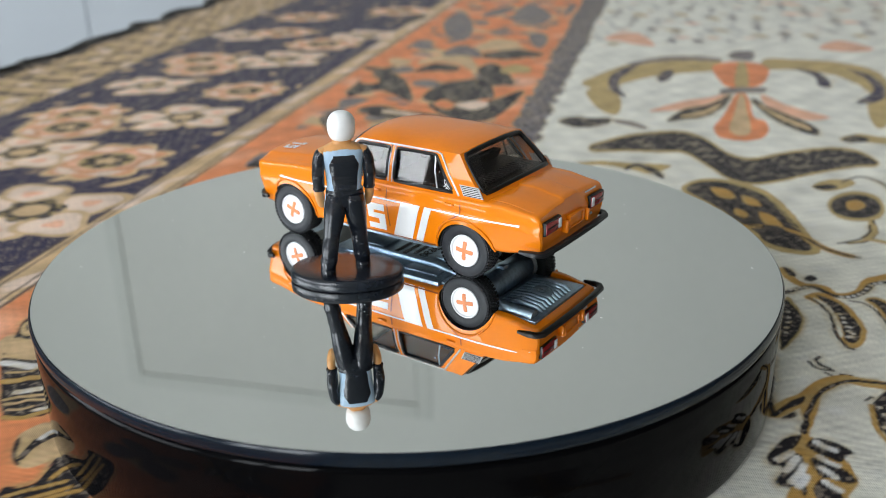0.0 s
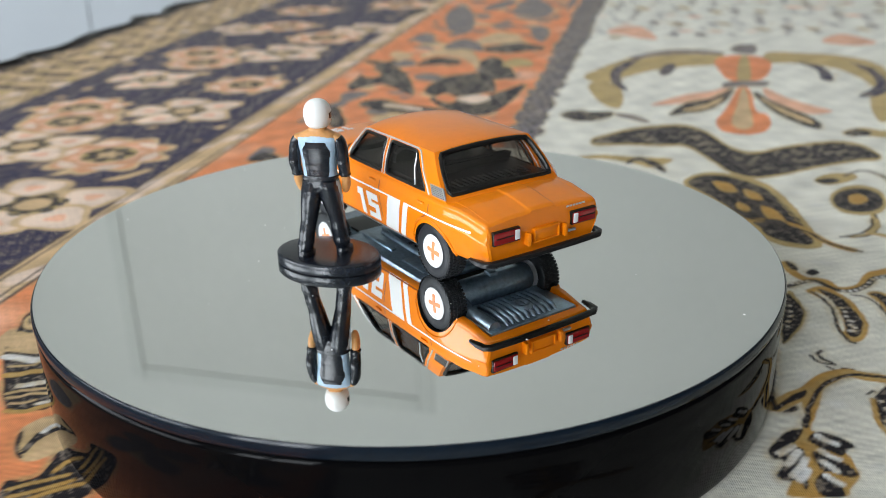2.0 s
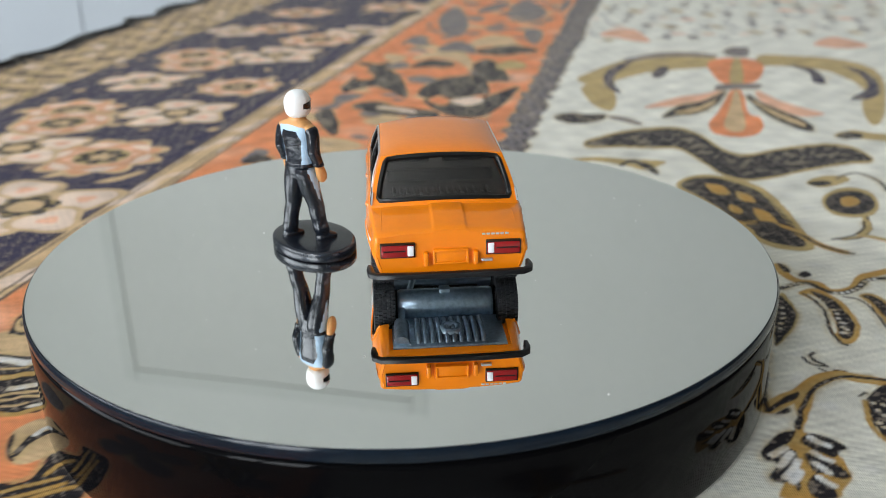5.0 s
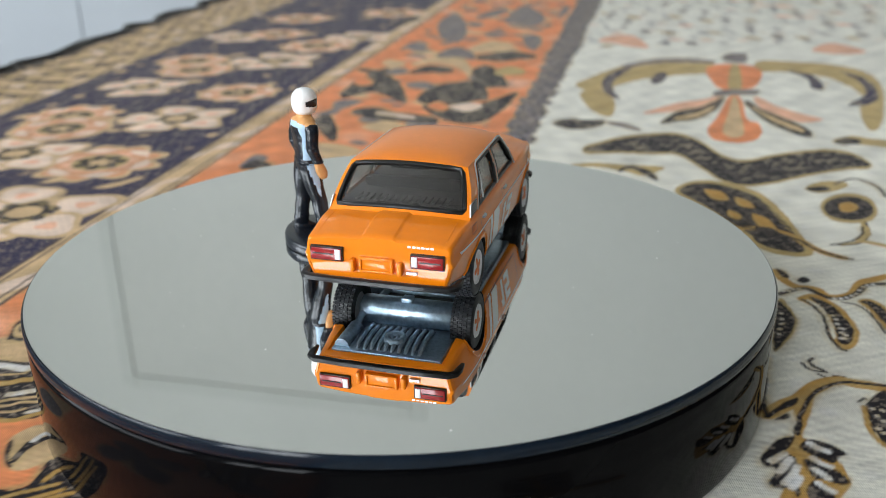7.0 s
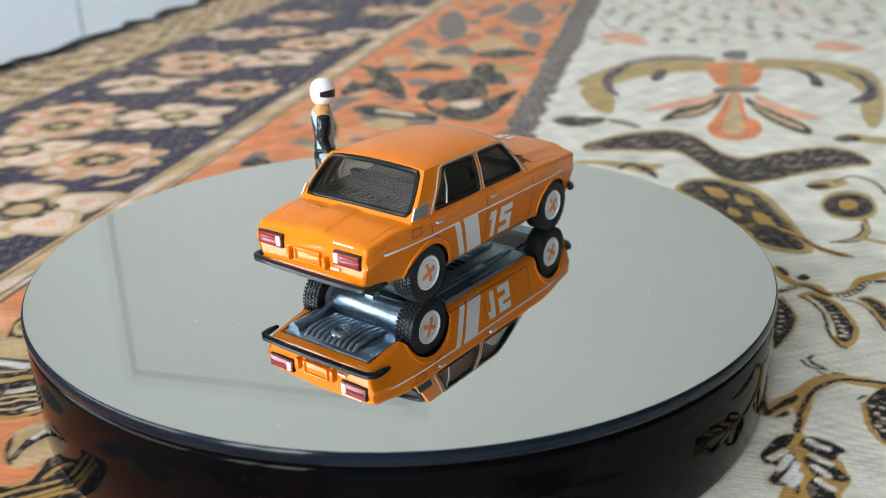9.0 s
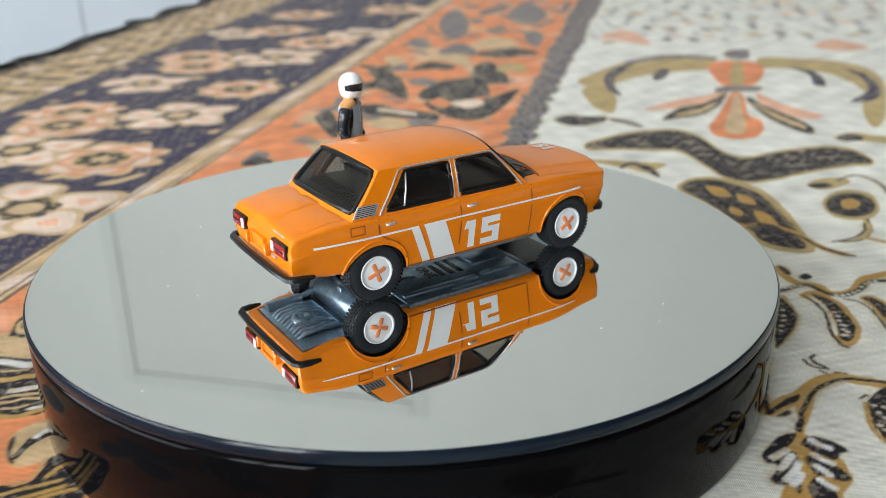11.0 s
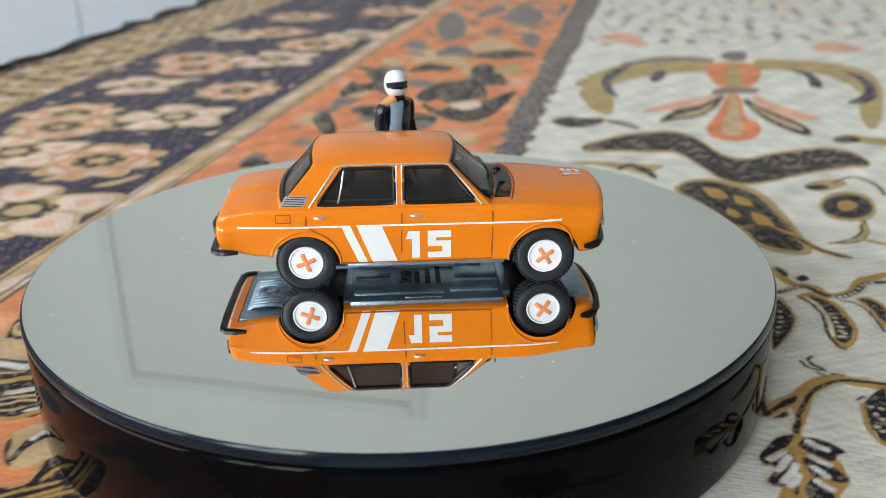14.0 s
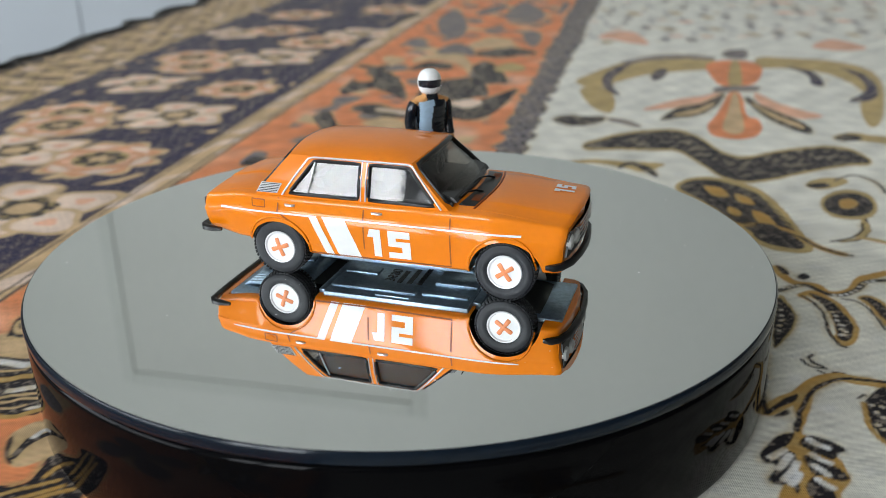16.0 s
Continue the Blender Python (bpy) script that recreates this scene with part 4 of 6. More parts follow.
        tint(loft(bm, along(rows, 36, 2.2, 5, 0.02, 0.9 * sg, TWIST)), shoulder_patch)
        glove = [(16.0, 3.95, 0.5, 0.62, 0.7), (15.5, 3.98, 0.65, 0.72, 0.85), (14.6, 3.95, 0.95, 0.72, 1.0), (13.8, 3.8, 1.2, 0.66, 0.95), (13.1, 3.7, 1.35, 0.5, 0.7), (12.8, 3.65, 1.4, 0.2, 0.3)]
        tint(loft(bm, along([(z, sg * x, y, rx, ry) for z, x, y, rx, ry in glove], 20, 2.2, 3, 0, 0, TWIST)), 2)

    # helmet with a dark wrap-round visor, a raised brow line and a chin bar
    rings = []
    for k in range(1, 72):
        e = radians(-78 + 167.5 * k / 72)
        r = math.cos(e) ** (0.80 if e > 0 else 0.42)
        z = 26.2 + (2.28 if e > 0 else 2.3) * math.sin(e)
        out = []
        for q in range(120):
            a = 2 * math.pi * q / 120
            x, y = 2.2 * r * math.cos(a), 2.28 * r * math.sin(a) + 0.1
            slot = 1 if in_visor(x, y, z) else 0
            lip = 1 + (0.012 if math.sin(a) > 0.12 else 0) - 0.035 * slot
            out.append(turned((x * lip, y * lip + 0.15, z), GAZE))
        rings.append(out)

    def visor(c):
        x, y, z = local(c, GAZE)
        return 0 if in_visor(x, y - 0.15, z) else 3

    tint(loft(bm, rings), visor)
    fig = part("figurine", bm, [FIG_BLACK, FIG_BLUE, FIG_TAN, FIG_WHITE], None, "", 45)
    return tagged(fig, "painted racing driver figurine with white helmet on black base", "figurine")


def in_visor(x, y, z):
    """The visor's slot: widest ahead, pointed at the sides."""
    a = abs(math.atan2(x, y)) / radians(88)
    return a < 1 and 25.28 + 0.25 * a * a < z < 26.7 - 0.35 * a ** 3


figure = figurine()


# ---- printed cloth ----
CLOTH_Z = TOP - 0.020
CREAM, PRINT_O, PALE_O = (0.80, 0.775, 0.68), (0.80, 0.275, 0.11), (0.82, 0.46, 0.30)
NAVY, INK, GREYV = (0.030, 0.024, 0.062), (0.014, 0.011, 0.014), (0.19, 0.165, 0.175)
OCHRE, MUSTARD, TAN = (0.50, 0.36, 0.15), (0.52, 0.29, 0.07), (0.64, 0.44, 0.24)
PALE, PAPER = (0.83, 0.64, 0.51), (0.80, 0.79, 0.78)


def steps(*spans):
    out = [spans[0][0]]
    for a, b, d in spans:
        n = max(int(round((b - a) / d)), 1)
        out += [a + (b - a) * (k + 1) / n for k in range(n)]
    return np.array(out)


# the sheet: columns run along the cloth's edge; x = edge(y) + s
CY = steps((-340, -112, 5.0), (-112, 100, 0.41), (100, 250, 0.85), (250, 600, 1.6), (600, 900, 8.0))
CS = steps((0, 130, 1.1), (130, 385, 0.41), (385, 620, 1.2), (620, 960, 8.0))
GY, GS = np.meshgrid(CY, CS, indexing="ij")
EDGE_X = -243.6 + 0.176 * GY
GX = EDGE_X + GS


def wavy(x, y, f, seed):
    """Smooth random field in -1..1 with features about 1/f wide."""
    r = np.random.RandomState(seed)
    out = np.zeros_like(x)
    for k in range(7):
        a, p, q = r.uniform(0, 2 * np.pi), r.uniform(0, 2 * np.pi), f * r.uniform(0.7, 2.2)
        out += np.sin(2 * np.pi * q * (x * np.cos(a) + y * np.sin(a)) + p)
    return out / 4.0


# printed edges wander a little, as block prints do
PX = (GX + 0.14 * wavy(GX, GY, 0.15, 1)).ravel()
PY = (GY + 0.14 * wavy(GX, GY, 0.15, 2)).ravel()
INKED = np.zeros((PX.size, 3))


def near(x0, x1, y0, y1):
    """Indices of the sheet's points in a rectangle."""
    i0, i1 = np.searchsorted(CY, [y0 - 1, y1 + 1])
    rows = np.arange(i0, max(i1, i0))
    if not len(rows):
        return np.zeros(0, int)
    idx = (rows[:, None] * len(CS) + np.arange(len(CS))[None]).ravel()
    return idx[(PX[idx] > x0) & (PX[idx] < x1)]


def lay(idx, alpha, colour):
    a = np.clip(alpha, 0, 1)[:, None]
    INKED[idx] = INKED[idx] * (1 - a) + np.array(colour) * a


def reach(x, y, line):
    """Distance of points from a polyline."""
    best = np.full(x.shape, 1e9)
    for (ax, ay), (bx, by) in zip(line, line[1:]):
        dx, dy = bx - ax, by - ay
        t = np.clip(((x - ax) * dx + (y - ay) * dy) / max(dx * dx + dy * dy, 1e-9), 0, 1)
        best = np.minimum(best, (x - ax - t * dx) ** 2 + (y - ay - t * dy) ** 2)
    return np.sqrt(best)


def fill(colour, pts):
    line = curve(pts, True, 5)
    (x0, y0), (x1, y1) = line.min(0), line.max(0)
    idx = near(x0 - 1, x1 + 1, y0 - 1, y1 + 1)
    if not len(idx):
        return
    x, y = PX[idx], PY[idx]
    inside = np.zeros(len(idx), bool)
    ring = np.vstack([line, line[:1]])
    for (ax, ay), (bx, by) in zip(ring, ring[1:]):
        if ay != by:
            hit = ((ay > y) != (by > y)) & (x < (bx - ax) * (y - ay) / (by - ay) + ax)
            inside ^= hit
    d = reach(x, y, ring)
    lay(idx, np.where(inside, 0.5 + d / 0.36, 0.5 - d / 0.36), colour)


def stroke(colour, width, pts):
    line = curve(pts, False, 5)
    (x0, y0), (x1, y1) = line.min(0) - width, line.max(0) + width
    idx = near(x0, x1, y0, y1)
    if len(idx):
        lay(idx, 0.5 + (width / 2 - reach(PX[idx], PY[idx], line)) / 0.36, colour)


def dots(pts, r=0.45):
    for x, y in pts:
        idx = near(x - 2, x + 2, y - 2, y + 2)
        lay(idx, 0.5 + (r - np.hypot(PX[idx] - x, PY[idx] - y)) / 0.4, PAPER)


def polar(cx, cy, r):
    idx = near(cx - r * 1.4, cx + r * 1.4, cy - r * 1.4, cy + r * 1.4)
    dx, dy = PX[idx] - cx, PY[idx] - cy
    return idx, np.hypot(dx, dy) / r, np.arctan2(dy, dx)


def rosette(cx, cy, r):
    """A scalloped printed rosette in tan, pale and orange with a dark eye."""
    idx, d, a = polar(cx, cy, r)
    edge = 0.86 + 0.12 * np.abs(np.sin(4.5 * a)) ** 0.7 + 0.06 * np.sin(9 * a + cx)
    lay(idx, (edge - d) * r / 0.8, TAN)
    lay(idx, (edge * 0.88 - d) * r / 0.8, (0.68, 0.33, 0.17))
    lay(idx, (0.08 - np.abs(d - 0.68) - 0.06 * np.sin(6 * a + cy)) * r / 1.2, PALE)
    lay(idx, (0.54 + 0.05 * np.sin(8 * a) - d) * r / 0.8, PALE_O)
    lay(idx, (0.44 - d) * r / 0.8, OCHRE)
    lay(idx, (0.36 + 0.06 * np.sin(7 * a + 1) - d) * r / 0.8, INK)
    lay(idx, (0.19 + 0.05 * np.sin(5 * a) - d) * r / 0.8, TAN)


def flower(cx, cy, r):
    """A loose flower of five pale petals round a dotted dark centre."""
    for k in range(5):
        b = 0.5 + k * 2 * np.pi / 5 + 0.2 * np.sin(3 * k + cx)
        px, py = cx + 0.66 * r * np.cos(b), cy + 0.66 * r * np.sin(b)
        idx, d, a = polar(px, py, 0.45 * r)
        edge = 0.95 + 0.14 * np.sin(3 * a + k)
        lay(idx, (edge - d) * r * 0.5 / 0.6, TAN)
        lay(idx, (edge * 0.78 - d) * r * 0.5 / 0.6, PALE)
        lay(idx, (edge * 0.30 - d) * r * 0.5 / 0.6, PALE_O)
    idx, d, a = polar(cx, cy, r)
    lay(idx, (0.36 + 0.05 * np.sin(6 * a) - d) * r / 0.6, INK)
    lay(idx, (0.22 - d) * r / 0.6, TAN)
    lay(idx, (0.24 - np.abs(d - 0.30) * 8 - 0.2 * np.cos(8 * a)) * 2, OCHRE)


def leaf_print(cx, cy, r, turn):
    """A lobed dark leaf with pale veins on a mustard ground."""
    c, s = math.cos(turn), math.sin(turn)
    at = lambda u, v: (cx + r * (u * c - v * s), cy + r * (u * s + v * c))
    fill(MUSTARD, [at(0, -0.2), at(0.5, 0.0), at(0.75, 0.5), at(0.4, 1.0), at(0, 1.2), at(-0.45, 0.95), at(-0.7, 0.5), at(-0.5, 0.0)])
    for g in (-1, 1):
        for k in range(3):
            v = 0.05 + 0.36 * k
            fill(INK, [at(g * 0.06, v), at(g * 0.4, v - 0.12), at(g * (0.9 - 0.12 * k), v + 0.12), at(g * 0.55, v + 0.22), at(g * 0.12, v + 0.2)])
            stroke(PAPER, 0.10 * r, [at(g * 0.2, v + 0.12), at(g * 0.4, v + 0.07), at(g * 0.58, v + 0.1)])
    stroke(INK, 0.06 * r, [at(0, -0.9), at(0.1, -0.5), at(0, -0.1)])


def ground_colours():
    """The bands of the cloth, across from its edge."""
    x, y = PX, PY
    l1, l2, l3, l4, l5 = (a + b * y for a, b in ((-197.1, 0.202), (-101.0, 0.240), (-91.5, 0.246), (-3.5, 0.258), (3.5, 0.280)))
    everything = np.arange(PX.size)
    frayed = 1.6 * wavy(x, y, 0.045, 51) + 0.8 * wavy(x, y, 0.16, 52)
    l4, l5 = l4 + frayed, l5 - frayed
    INKED[:] = CREAM
    weave = wavy(x, y, 0.10, 5)
    fine = wavy(x, y, 0.22, 6)
    lay(everything, (weave - 0.35) * 0.35, PAPER)
    far = (y > 330) & (x > l5)
    lay(everything, np.where(far, (wavy(x, y * 0.6, 0.055, 7) - 0.35) * 2.2, 0) * 0.75, GREYV)
    lay(everything, np.where(far, (wavy(x, y * 0.6, 0.030, 71) - 0.60) * 3, 0) * 0.6, PALE_O)
    lay(everything, np.where(far, (wavy(x, y * 0.6, 0.034, 72) - 0.62) * 3, 0) * 0.6, OCHRE)
    for lo, hi, col in ((-1e4 + 0 * y, l1, TAN), (l1, l2, NAVY), (l2, l3, TAN), (l3, l4, PRINT_O), (l4, l5, GREYV)):
        lay(everything, np.minimum(x - lo, hi - x) / 0.6 + 0.5, col)
    rim = x < l1
    lay(everything, np.where(rim, (wavy(x, y, 0.05, 11) + 0.7 * fine + 0.15) * 1.5, 0), (0.07, 0.05, 0.04))
    lay(everything, np.where(rim, (wavy(x, y, 0.06, 13) - 0.35) * 2.0, 0), OCHRE)
    lay(everything, np.where(rim, (wavy(x, y, 0.035, 12) - 0.45) * 2.0, 0) * 0.7, PALE)
    hem = x < (-243.6 + 0.176 * y) + 8.0 + 3.0 * weave
    lay(everything, hem * 1.0, INK)
    strip = (x > l2) & (x < l3)
    lay(everything, np.where(strip, (wavy(x, y, 0.05, 8) - 0.1) * 2, 0), PALE)
    for line, wd in ((l2, 1.1), (l3, 1.0), (l3 - 2.2, 0.7), (l2 + 2.0, 0.6)):
        lay(everything, 0.5 + (wd / 2 - np.abs(x - line)) / 0.6, (0.10, 0.07, 0.06))
    band = (x > l4) & (x < l5)
    lay(everything, np.where(band, (fine + 0.4 * weave - 0.1) * 1.6, 0), INK)
    field = (x > l3) & (x < l4)
    lay(everything, np.where(field, (wavy(x, y, 0.018, 9) - 0.25) * 1.2, 0) * 0.8, PALE_O)
    inner = field & (x > l3 + 10) & (x < l4 - 9)
    lay(everything, np.where(inner, (wavy(x, y * 0.7, 0.026, 41) - 0.34) * 4, 0) * 0.85, TAN)
    lay(everything, np.where(inner, (wavy(x, y * 0.7, 0.030, 42) - 0.42) * 5, 0) * 0.9, GREYV)
    lay(everything, np.where(inner, (wavy(x, y * 0.7, 0.034, 43) - 0.62) * 5, 0) * 0.85, GREYV)
    ground = (x > l1 + 3) & (x < l2 - 3)
    lay(everything, np.where(ground, (wavy(x, y, 0.040, 44) - 0.72) * 4, 0), TAN)


def prints():
    rosette(-96.2, 132.0, 21.1)
    rosette(-126.7, 198.2, 19.7)
    rosette(-104.3, 315.7, 20.0)
    rosette(-68.8, 235.3, 19.1)
    rosette(-44.5, 355.7, 22.8)
    rosette(-64.7, 470.5, 22.4)
    rosette(-2.3, 490.5, 23.8)
    flower(-84.8, 189.3, 20.7)
    flower(-127.7, 145.0, 21.1)
    flower(-102.6, 85.1, 23.4)
    flower(-113.6, 252.1, 19.2)
    flower(-62.3, 310.5, 23.2)
    flower(-95.4, 393.2, 18.7)
    flower(-22.1, 383.3, 20.0)
    # winding branch and lotus
    fill(OCHRE, [(59.1, 131.7), (61.1, 136.3), (66.8, 140.8), (74.9, 146.6), (85.6, 150.1), (95.5, 149.9), (100.2, 139.7), (101.9, 122.2), (106.7, 115.3), (117.5, 120.0), (128.2, 123.6), (138.0, 124.7), (143.3, 120.2), (143.9, 110.5), (142.9, 106.3), (139.9, 102.5), (134.7, 102.4), (126.5, 99.7), (116.2, 95.6), (105.8, 90.6), (96.9, 88.8), (92.4, 94.5), (90.3, 108.9), (87.3, 122.3), (78.6, 123.8), (70.0, 125.9), (63.6, 125.9), (59.2, 126.9)])
    fill(INK, [(60.6, 133.6), (66.2, 138.0), (74.2, 143.7), (84.9, 147.2), (94.6, 146.9), (99.3, 136.8), (101.0, 119.7), (105.8, 112.9), (116.5, 117.5), (127.1, 121.1), (136.8, 122.1), (142.1, 117.7), (142.8, 108.2), (141.0, 104.7), (135.8, 104.6), (127.5, 101.9), (117.1, 97.7), (106.6, 92.6), (97.7, 90.8), (93.1, 96.6), (91.1, 111.2), (88.1, 124.8), (79.3, 126.3), (70.6, 128.5), (64.2, 128.5), (59.8, 129.6)])
    fill(PALE_O, [(91.4, 179.9), (109.0, 195.4), (122.2, 201.1), (130.1, 207.7), (127.8, 197.4), (114.7, 185.0), (102.4, 180.6)])
    fill(PALE_O, [(144.0, 204.0), (145.8, 185.5), (150.0, 172.0), (153.4, 162.8), (144.6, 159.5), (139.4, 169.5), (138.4, 186.3)])
    fill(OCHRE, [(152.1, 282.6), (138.1, 293.8), (119.6, 288.2), (99.6, 268.2), (84.9, 248.3), (76.3, 234.3), (79.1, 220.0), (85.4, 221.5), (95.1, 232.1), (111.0, 245.3), (128.1, 251.1), (142.8, 254.8)])
    fill(OCHRE, [(75.0, 217.1), (82.4, 224.2), (86.5, 210.3), (83.4, 190.2), (78.0, 175.9), (73.9, 183.6), (73.3, 199.2)])
    fill(NAVY, [(110.1, 272.7), (99.7, 262.6), (91.0, 245.0), (86.6, 227.2), (85.8, 212.6), (88.7, 204.8), (89.6, 221.1), (93.6, 238.4), (102.3, 256.8)])
    fill(NAVY, [(110.2, 237.8), (117.5, 255.0), (122.5, 257.2), (117.7, 241.9), (111.3, 232.7)])
    fill(GREYV, [(109.2, 280.2), (132.2, 292.9), (152.5, 285.7), (150.1, 278.3), (129.2, 282.4), (108.8, 272.9)])
    fill(OCHRE, [(174.3, 279.9), (190.3, 274.9), (203.5, 267.3), (211.0, 249.4), (204.2, 219.8), (180.1, 170.6), (168.1, 150.5), (162.5, 145.5), (166.2, 158.9), (175.7, 180.4), (186.2, 199.4), (189.7, 221.4), (187.9, 238.9), (177.4, 250.7), (164.7, 254.9)])
    fill(NAVY, [(173.3, 184.5), (179.6, 183.8), (189.4, 193.8), (199.0, 214.5), (203.6, 234.5), (201.0, 250.6), (198.9, 230.0), (193.5, 211.7), (186.6, 199.3)])
    fill(NAVY, [(177.3, 253.4), (179.5, 237.3), (172.8, 216.3), (176.4, 213.6), (182.3, 229.5), (183.9, 244.6)])
    fill(PRINT_O, [(142.9, 263.1), (152.6, 273.5), (159.7, 274.1), (166.7, 267.4), (165.4, 252.1), (154.3, 227.8), (145.4, 217.1), (135.7, 217.0), (136.1, 232.3)])
    fill(OCHRE, [(157.6, 269.9), (160.8, 269.5), (144.5, 220.7), (138.9, 221.3)])
    fill(PRINT_O, [(115.7, 168.4), (107.9, 154.2), (105.2, 142.1), (107.9, 136.7), (112.4, 134.8), (118.8, 137.8), (125.0, 147.7), (128.4, 160.3), (126.9, 167.3), (134.7, 192.6), (137.6, 206.9), (133.7, 205.1), (126.5, 190.5)])
    fill(TAN, [(134.3, 203.0), (123.2, 176.6), (112.1, 150.6), (112.4, 141.4), (118.3, 146.9), (127.8, 176.1), (135.4, 200.7)])
    fill(GREYV, [(130.7, 214.2), (139.6, 217.8), (149.6, 215.5), (145.2, 207.1), (135.8, 207.1), (128.3, 205.7)])
    fill(INK, [(95.8, 167.9), (106.1, 182.1), (115.3, 186.8), (125.6, 197.7), (131.5, 205.4), (128.7, 197.3), (120.4, 182.5), (109.6, 169.1), (101.4, 166.5), (94.4, 162.9)])
    fill(TAN, [(102.2, 172.5), (111.6, 178.7), (121.6, 189.1), (119.7, 183.5), (109.4, 171.7), (101.2, 169.1)])
    fill(INK, [(138.0, 197.3), (138.0, 182.5), (139.7, 170.4), (142.0, 158.1), (141.8, 146.8), (138.6, 139.5), (135.5, 142.9), (133.1, 154.1), (132.6, 168.4), (134.5, 187.7)])
    fill(TAN, [(136.2, 186.5), (137.3, 169.7), (139.7, 157.5), (140.6, 150.1), (138.6, 145.6), (137.0, 151.2), (134.7, 163.0), (134.9, 182.8)])
    fill(PALE_O, [(111.1, 351.0), (122.8, 370.1), (133.9, 368.6), (135.1, 347.8), (132.3, 325.3), (124.3, 330.0), (118.0, 342.2)])
    fill(PALE_O, [(213.1, 307.8), (231.0, 327.3), (237.6, 315.3), (236.8, 297.9), (225.2, 292.7), (215.7, 297.2)])
    fill(INK, [(56.5, 170.2), (62.3, 174.0), (68.2, 171.6), (74.4, 171.0), (72.9, 164.3), (65.6, 158.5), (59.6, 159.1), (55.6, 165.3)])
    fill(GREYV, [(75.9, 168.2), (81.2, 164.3), (84.5, 157.4), (83.7, 154.3), (79.6, 157.9), (75.1, 164.9)])
    fill(OCHRE, [(52.5, 115.5), (60.7, 116.5), (68.8, 113.3), (73.8, 112.2), (79.5, 110.5), (78.5, 107.0), (71.1, 102.0), (67.1, 106.3), (59.7, 111.8), (52.1, 113.1)])
    fill(INK, [(66.1, 109.4), (70.4, 112.6), (74.3, 107.4), (75.1, 101.0), (73.9, 96.7), (72.5, 100.7), (69.5, 109.0), (65.3, 105.9)])
    fill(OCHRE, [(145.1, 135.9), (152.7, 139.6), (157.4, 135.5), (162.4, 132.1), (158.2, 124.1), (153.3, 127.3), (148.0, 129.9), (143.2, 131.8)])
    fill(INK, [(145.0, 134.5), (149.8, 137.7), (153.1, 134.4), (151.0, 130.3), (145.9, 129.4), (143.7, 131.8)])
    fill(GREYV, [(164.1, 298.7), (173.3, 304.2), (175.7, 298.9), (168.9, 280.5), (163.3, 276.7), (158.7, 283.3)])
    # leaf beside the turntable, dark flower and vines
    fill(OCHRE, [(76.4, 86.6), (83.0, 94.8), (89.8, 95.3), (95.6, 90.5), (99.3, 83.0), (99.4, 68.8), (97.6, 54.6), (94.8, 38.4), (87.4, 38.3), (83.4, 43.6), (83.1, 51.9), (81.7, 60.0), (78.8, 71.5)])
    fill(INK, [(77.7, 86.4), (83.2, 92.7), (89.0, 92.7), (93.7, 87.5), (97.2, 79.7), (97.3, 67.2), (96.2, 54.7), (93.7, 40.6), (88.5, 41.0), (84.9, 45.7), (84.7, 52.5), (82.9, 61.5), (80.9, 73.1)])
    fill(MUSTARD, [(84.7, 87.3), (88.9, 85.4), (88.8, 78.1), (85.0, 78.4)])
    fill(MUSTARD, [(90.7, 66.4), (93.4, 61.9), (92.3, 53.8), (88.9, 56.1)])
    fill(MUSTARD, [(91.1, 80.3), (93.7, 76.7), (93.0, 70.7), (89.8, 73.3)])
    fill(MUSTARD, [(85.9, 70.0), (87.6, 65.4), (85.8, 62.1), (84.1, 65.7)])
    stroke(OCHRE, 0.5, [(97.5, 76.3), (97.5, 71.7), (99.4, 72.4)])
    stroke(OCHRE, 0.5, [(96.9, 70.8), (97.1, 66.8), (98.6, 67.1)])
    stroke(OCHRE, 0.5, [(96.3, 65.5), (96.7, 62.0), (97.8, 61.9)])
    stroke(OCHRE, 0.5, [(95.7, 60.4), (96.3, 57.5), (97.1, 57.0)])
    stroke(OCHRE, 0.5, [(95.2, 55.6), (95.9, 53.1), (96.4, 52.3)])
    stroke(OCHRE, 0.5, [(94.7, 50.9), (95.5, 48.9), (95.7, 47.7)])
    fill(OCHRE, [(113.2, 85.8), (119.9, 91.5), (126.3, 90.9), (126.0, 86.7), (119.0, 82.2), (114.7, 81.6)])
    fill(INK, [(113.5, 85.8), (118.9, 87.3), (119.9, 84.2), (115.1, 82.6)])
    fill(OCHRE, [(110.8, 70.5), (116.7, 78.0), (123.1, 80.8), (126.9, 77.1), (124.9, 67.9), (119.6, 59.6), (113.3, 57.3), (109.0, 60.6)])
    fill(INK, [(111.3, 69.5), (116.0, 75.6), (121.8, 78.0), (125.0, 74.8), (123.8, 67.5), (118.8, 61.0), (113.8, 59.7), (110.2, 62.6)])
    fill(MUSTARD, [(116.5, 71.8), (120.3, 73.4), (120.4, 68.7), (116.6, 65.5), (114.5, 66.6)])
    stroke(INK, 0.9, [(123.4, 89.0), (131.0, 93.7), (134.0, 86.5), (131.9, 76.6)])
    stroke(OCHRE, 1.5, [(116.2, 57.8), (113.4, 50.1), (108.6, 44.8), (103.8, 43.3)])
    stroke(INK, 0.6, [(116.8, 57.8), (113.4, 49.3), (108.1, 43.7), (102.5, 43.5)])
    stroke(PALE_O, 1.4, [(108.8, 45.1), (111.4, 43.4), (113.4, 41.1)])
    stroke(MUSTARD, 2.6, [(84.1, 56.4), (89.9, 55.2), (94.2, 50.5), (95.6, 44.3), (97.8, 38.3), (100.4, 35.6)])
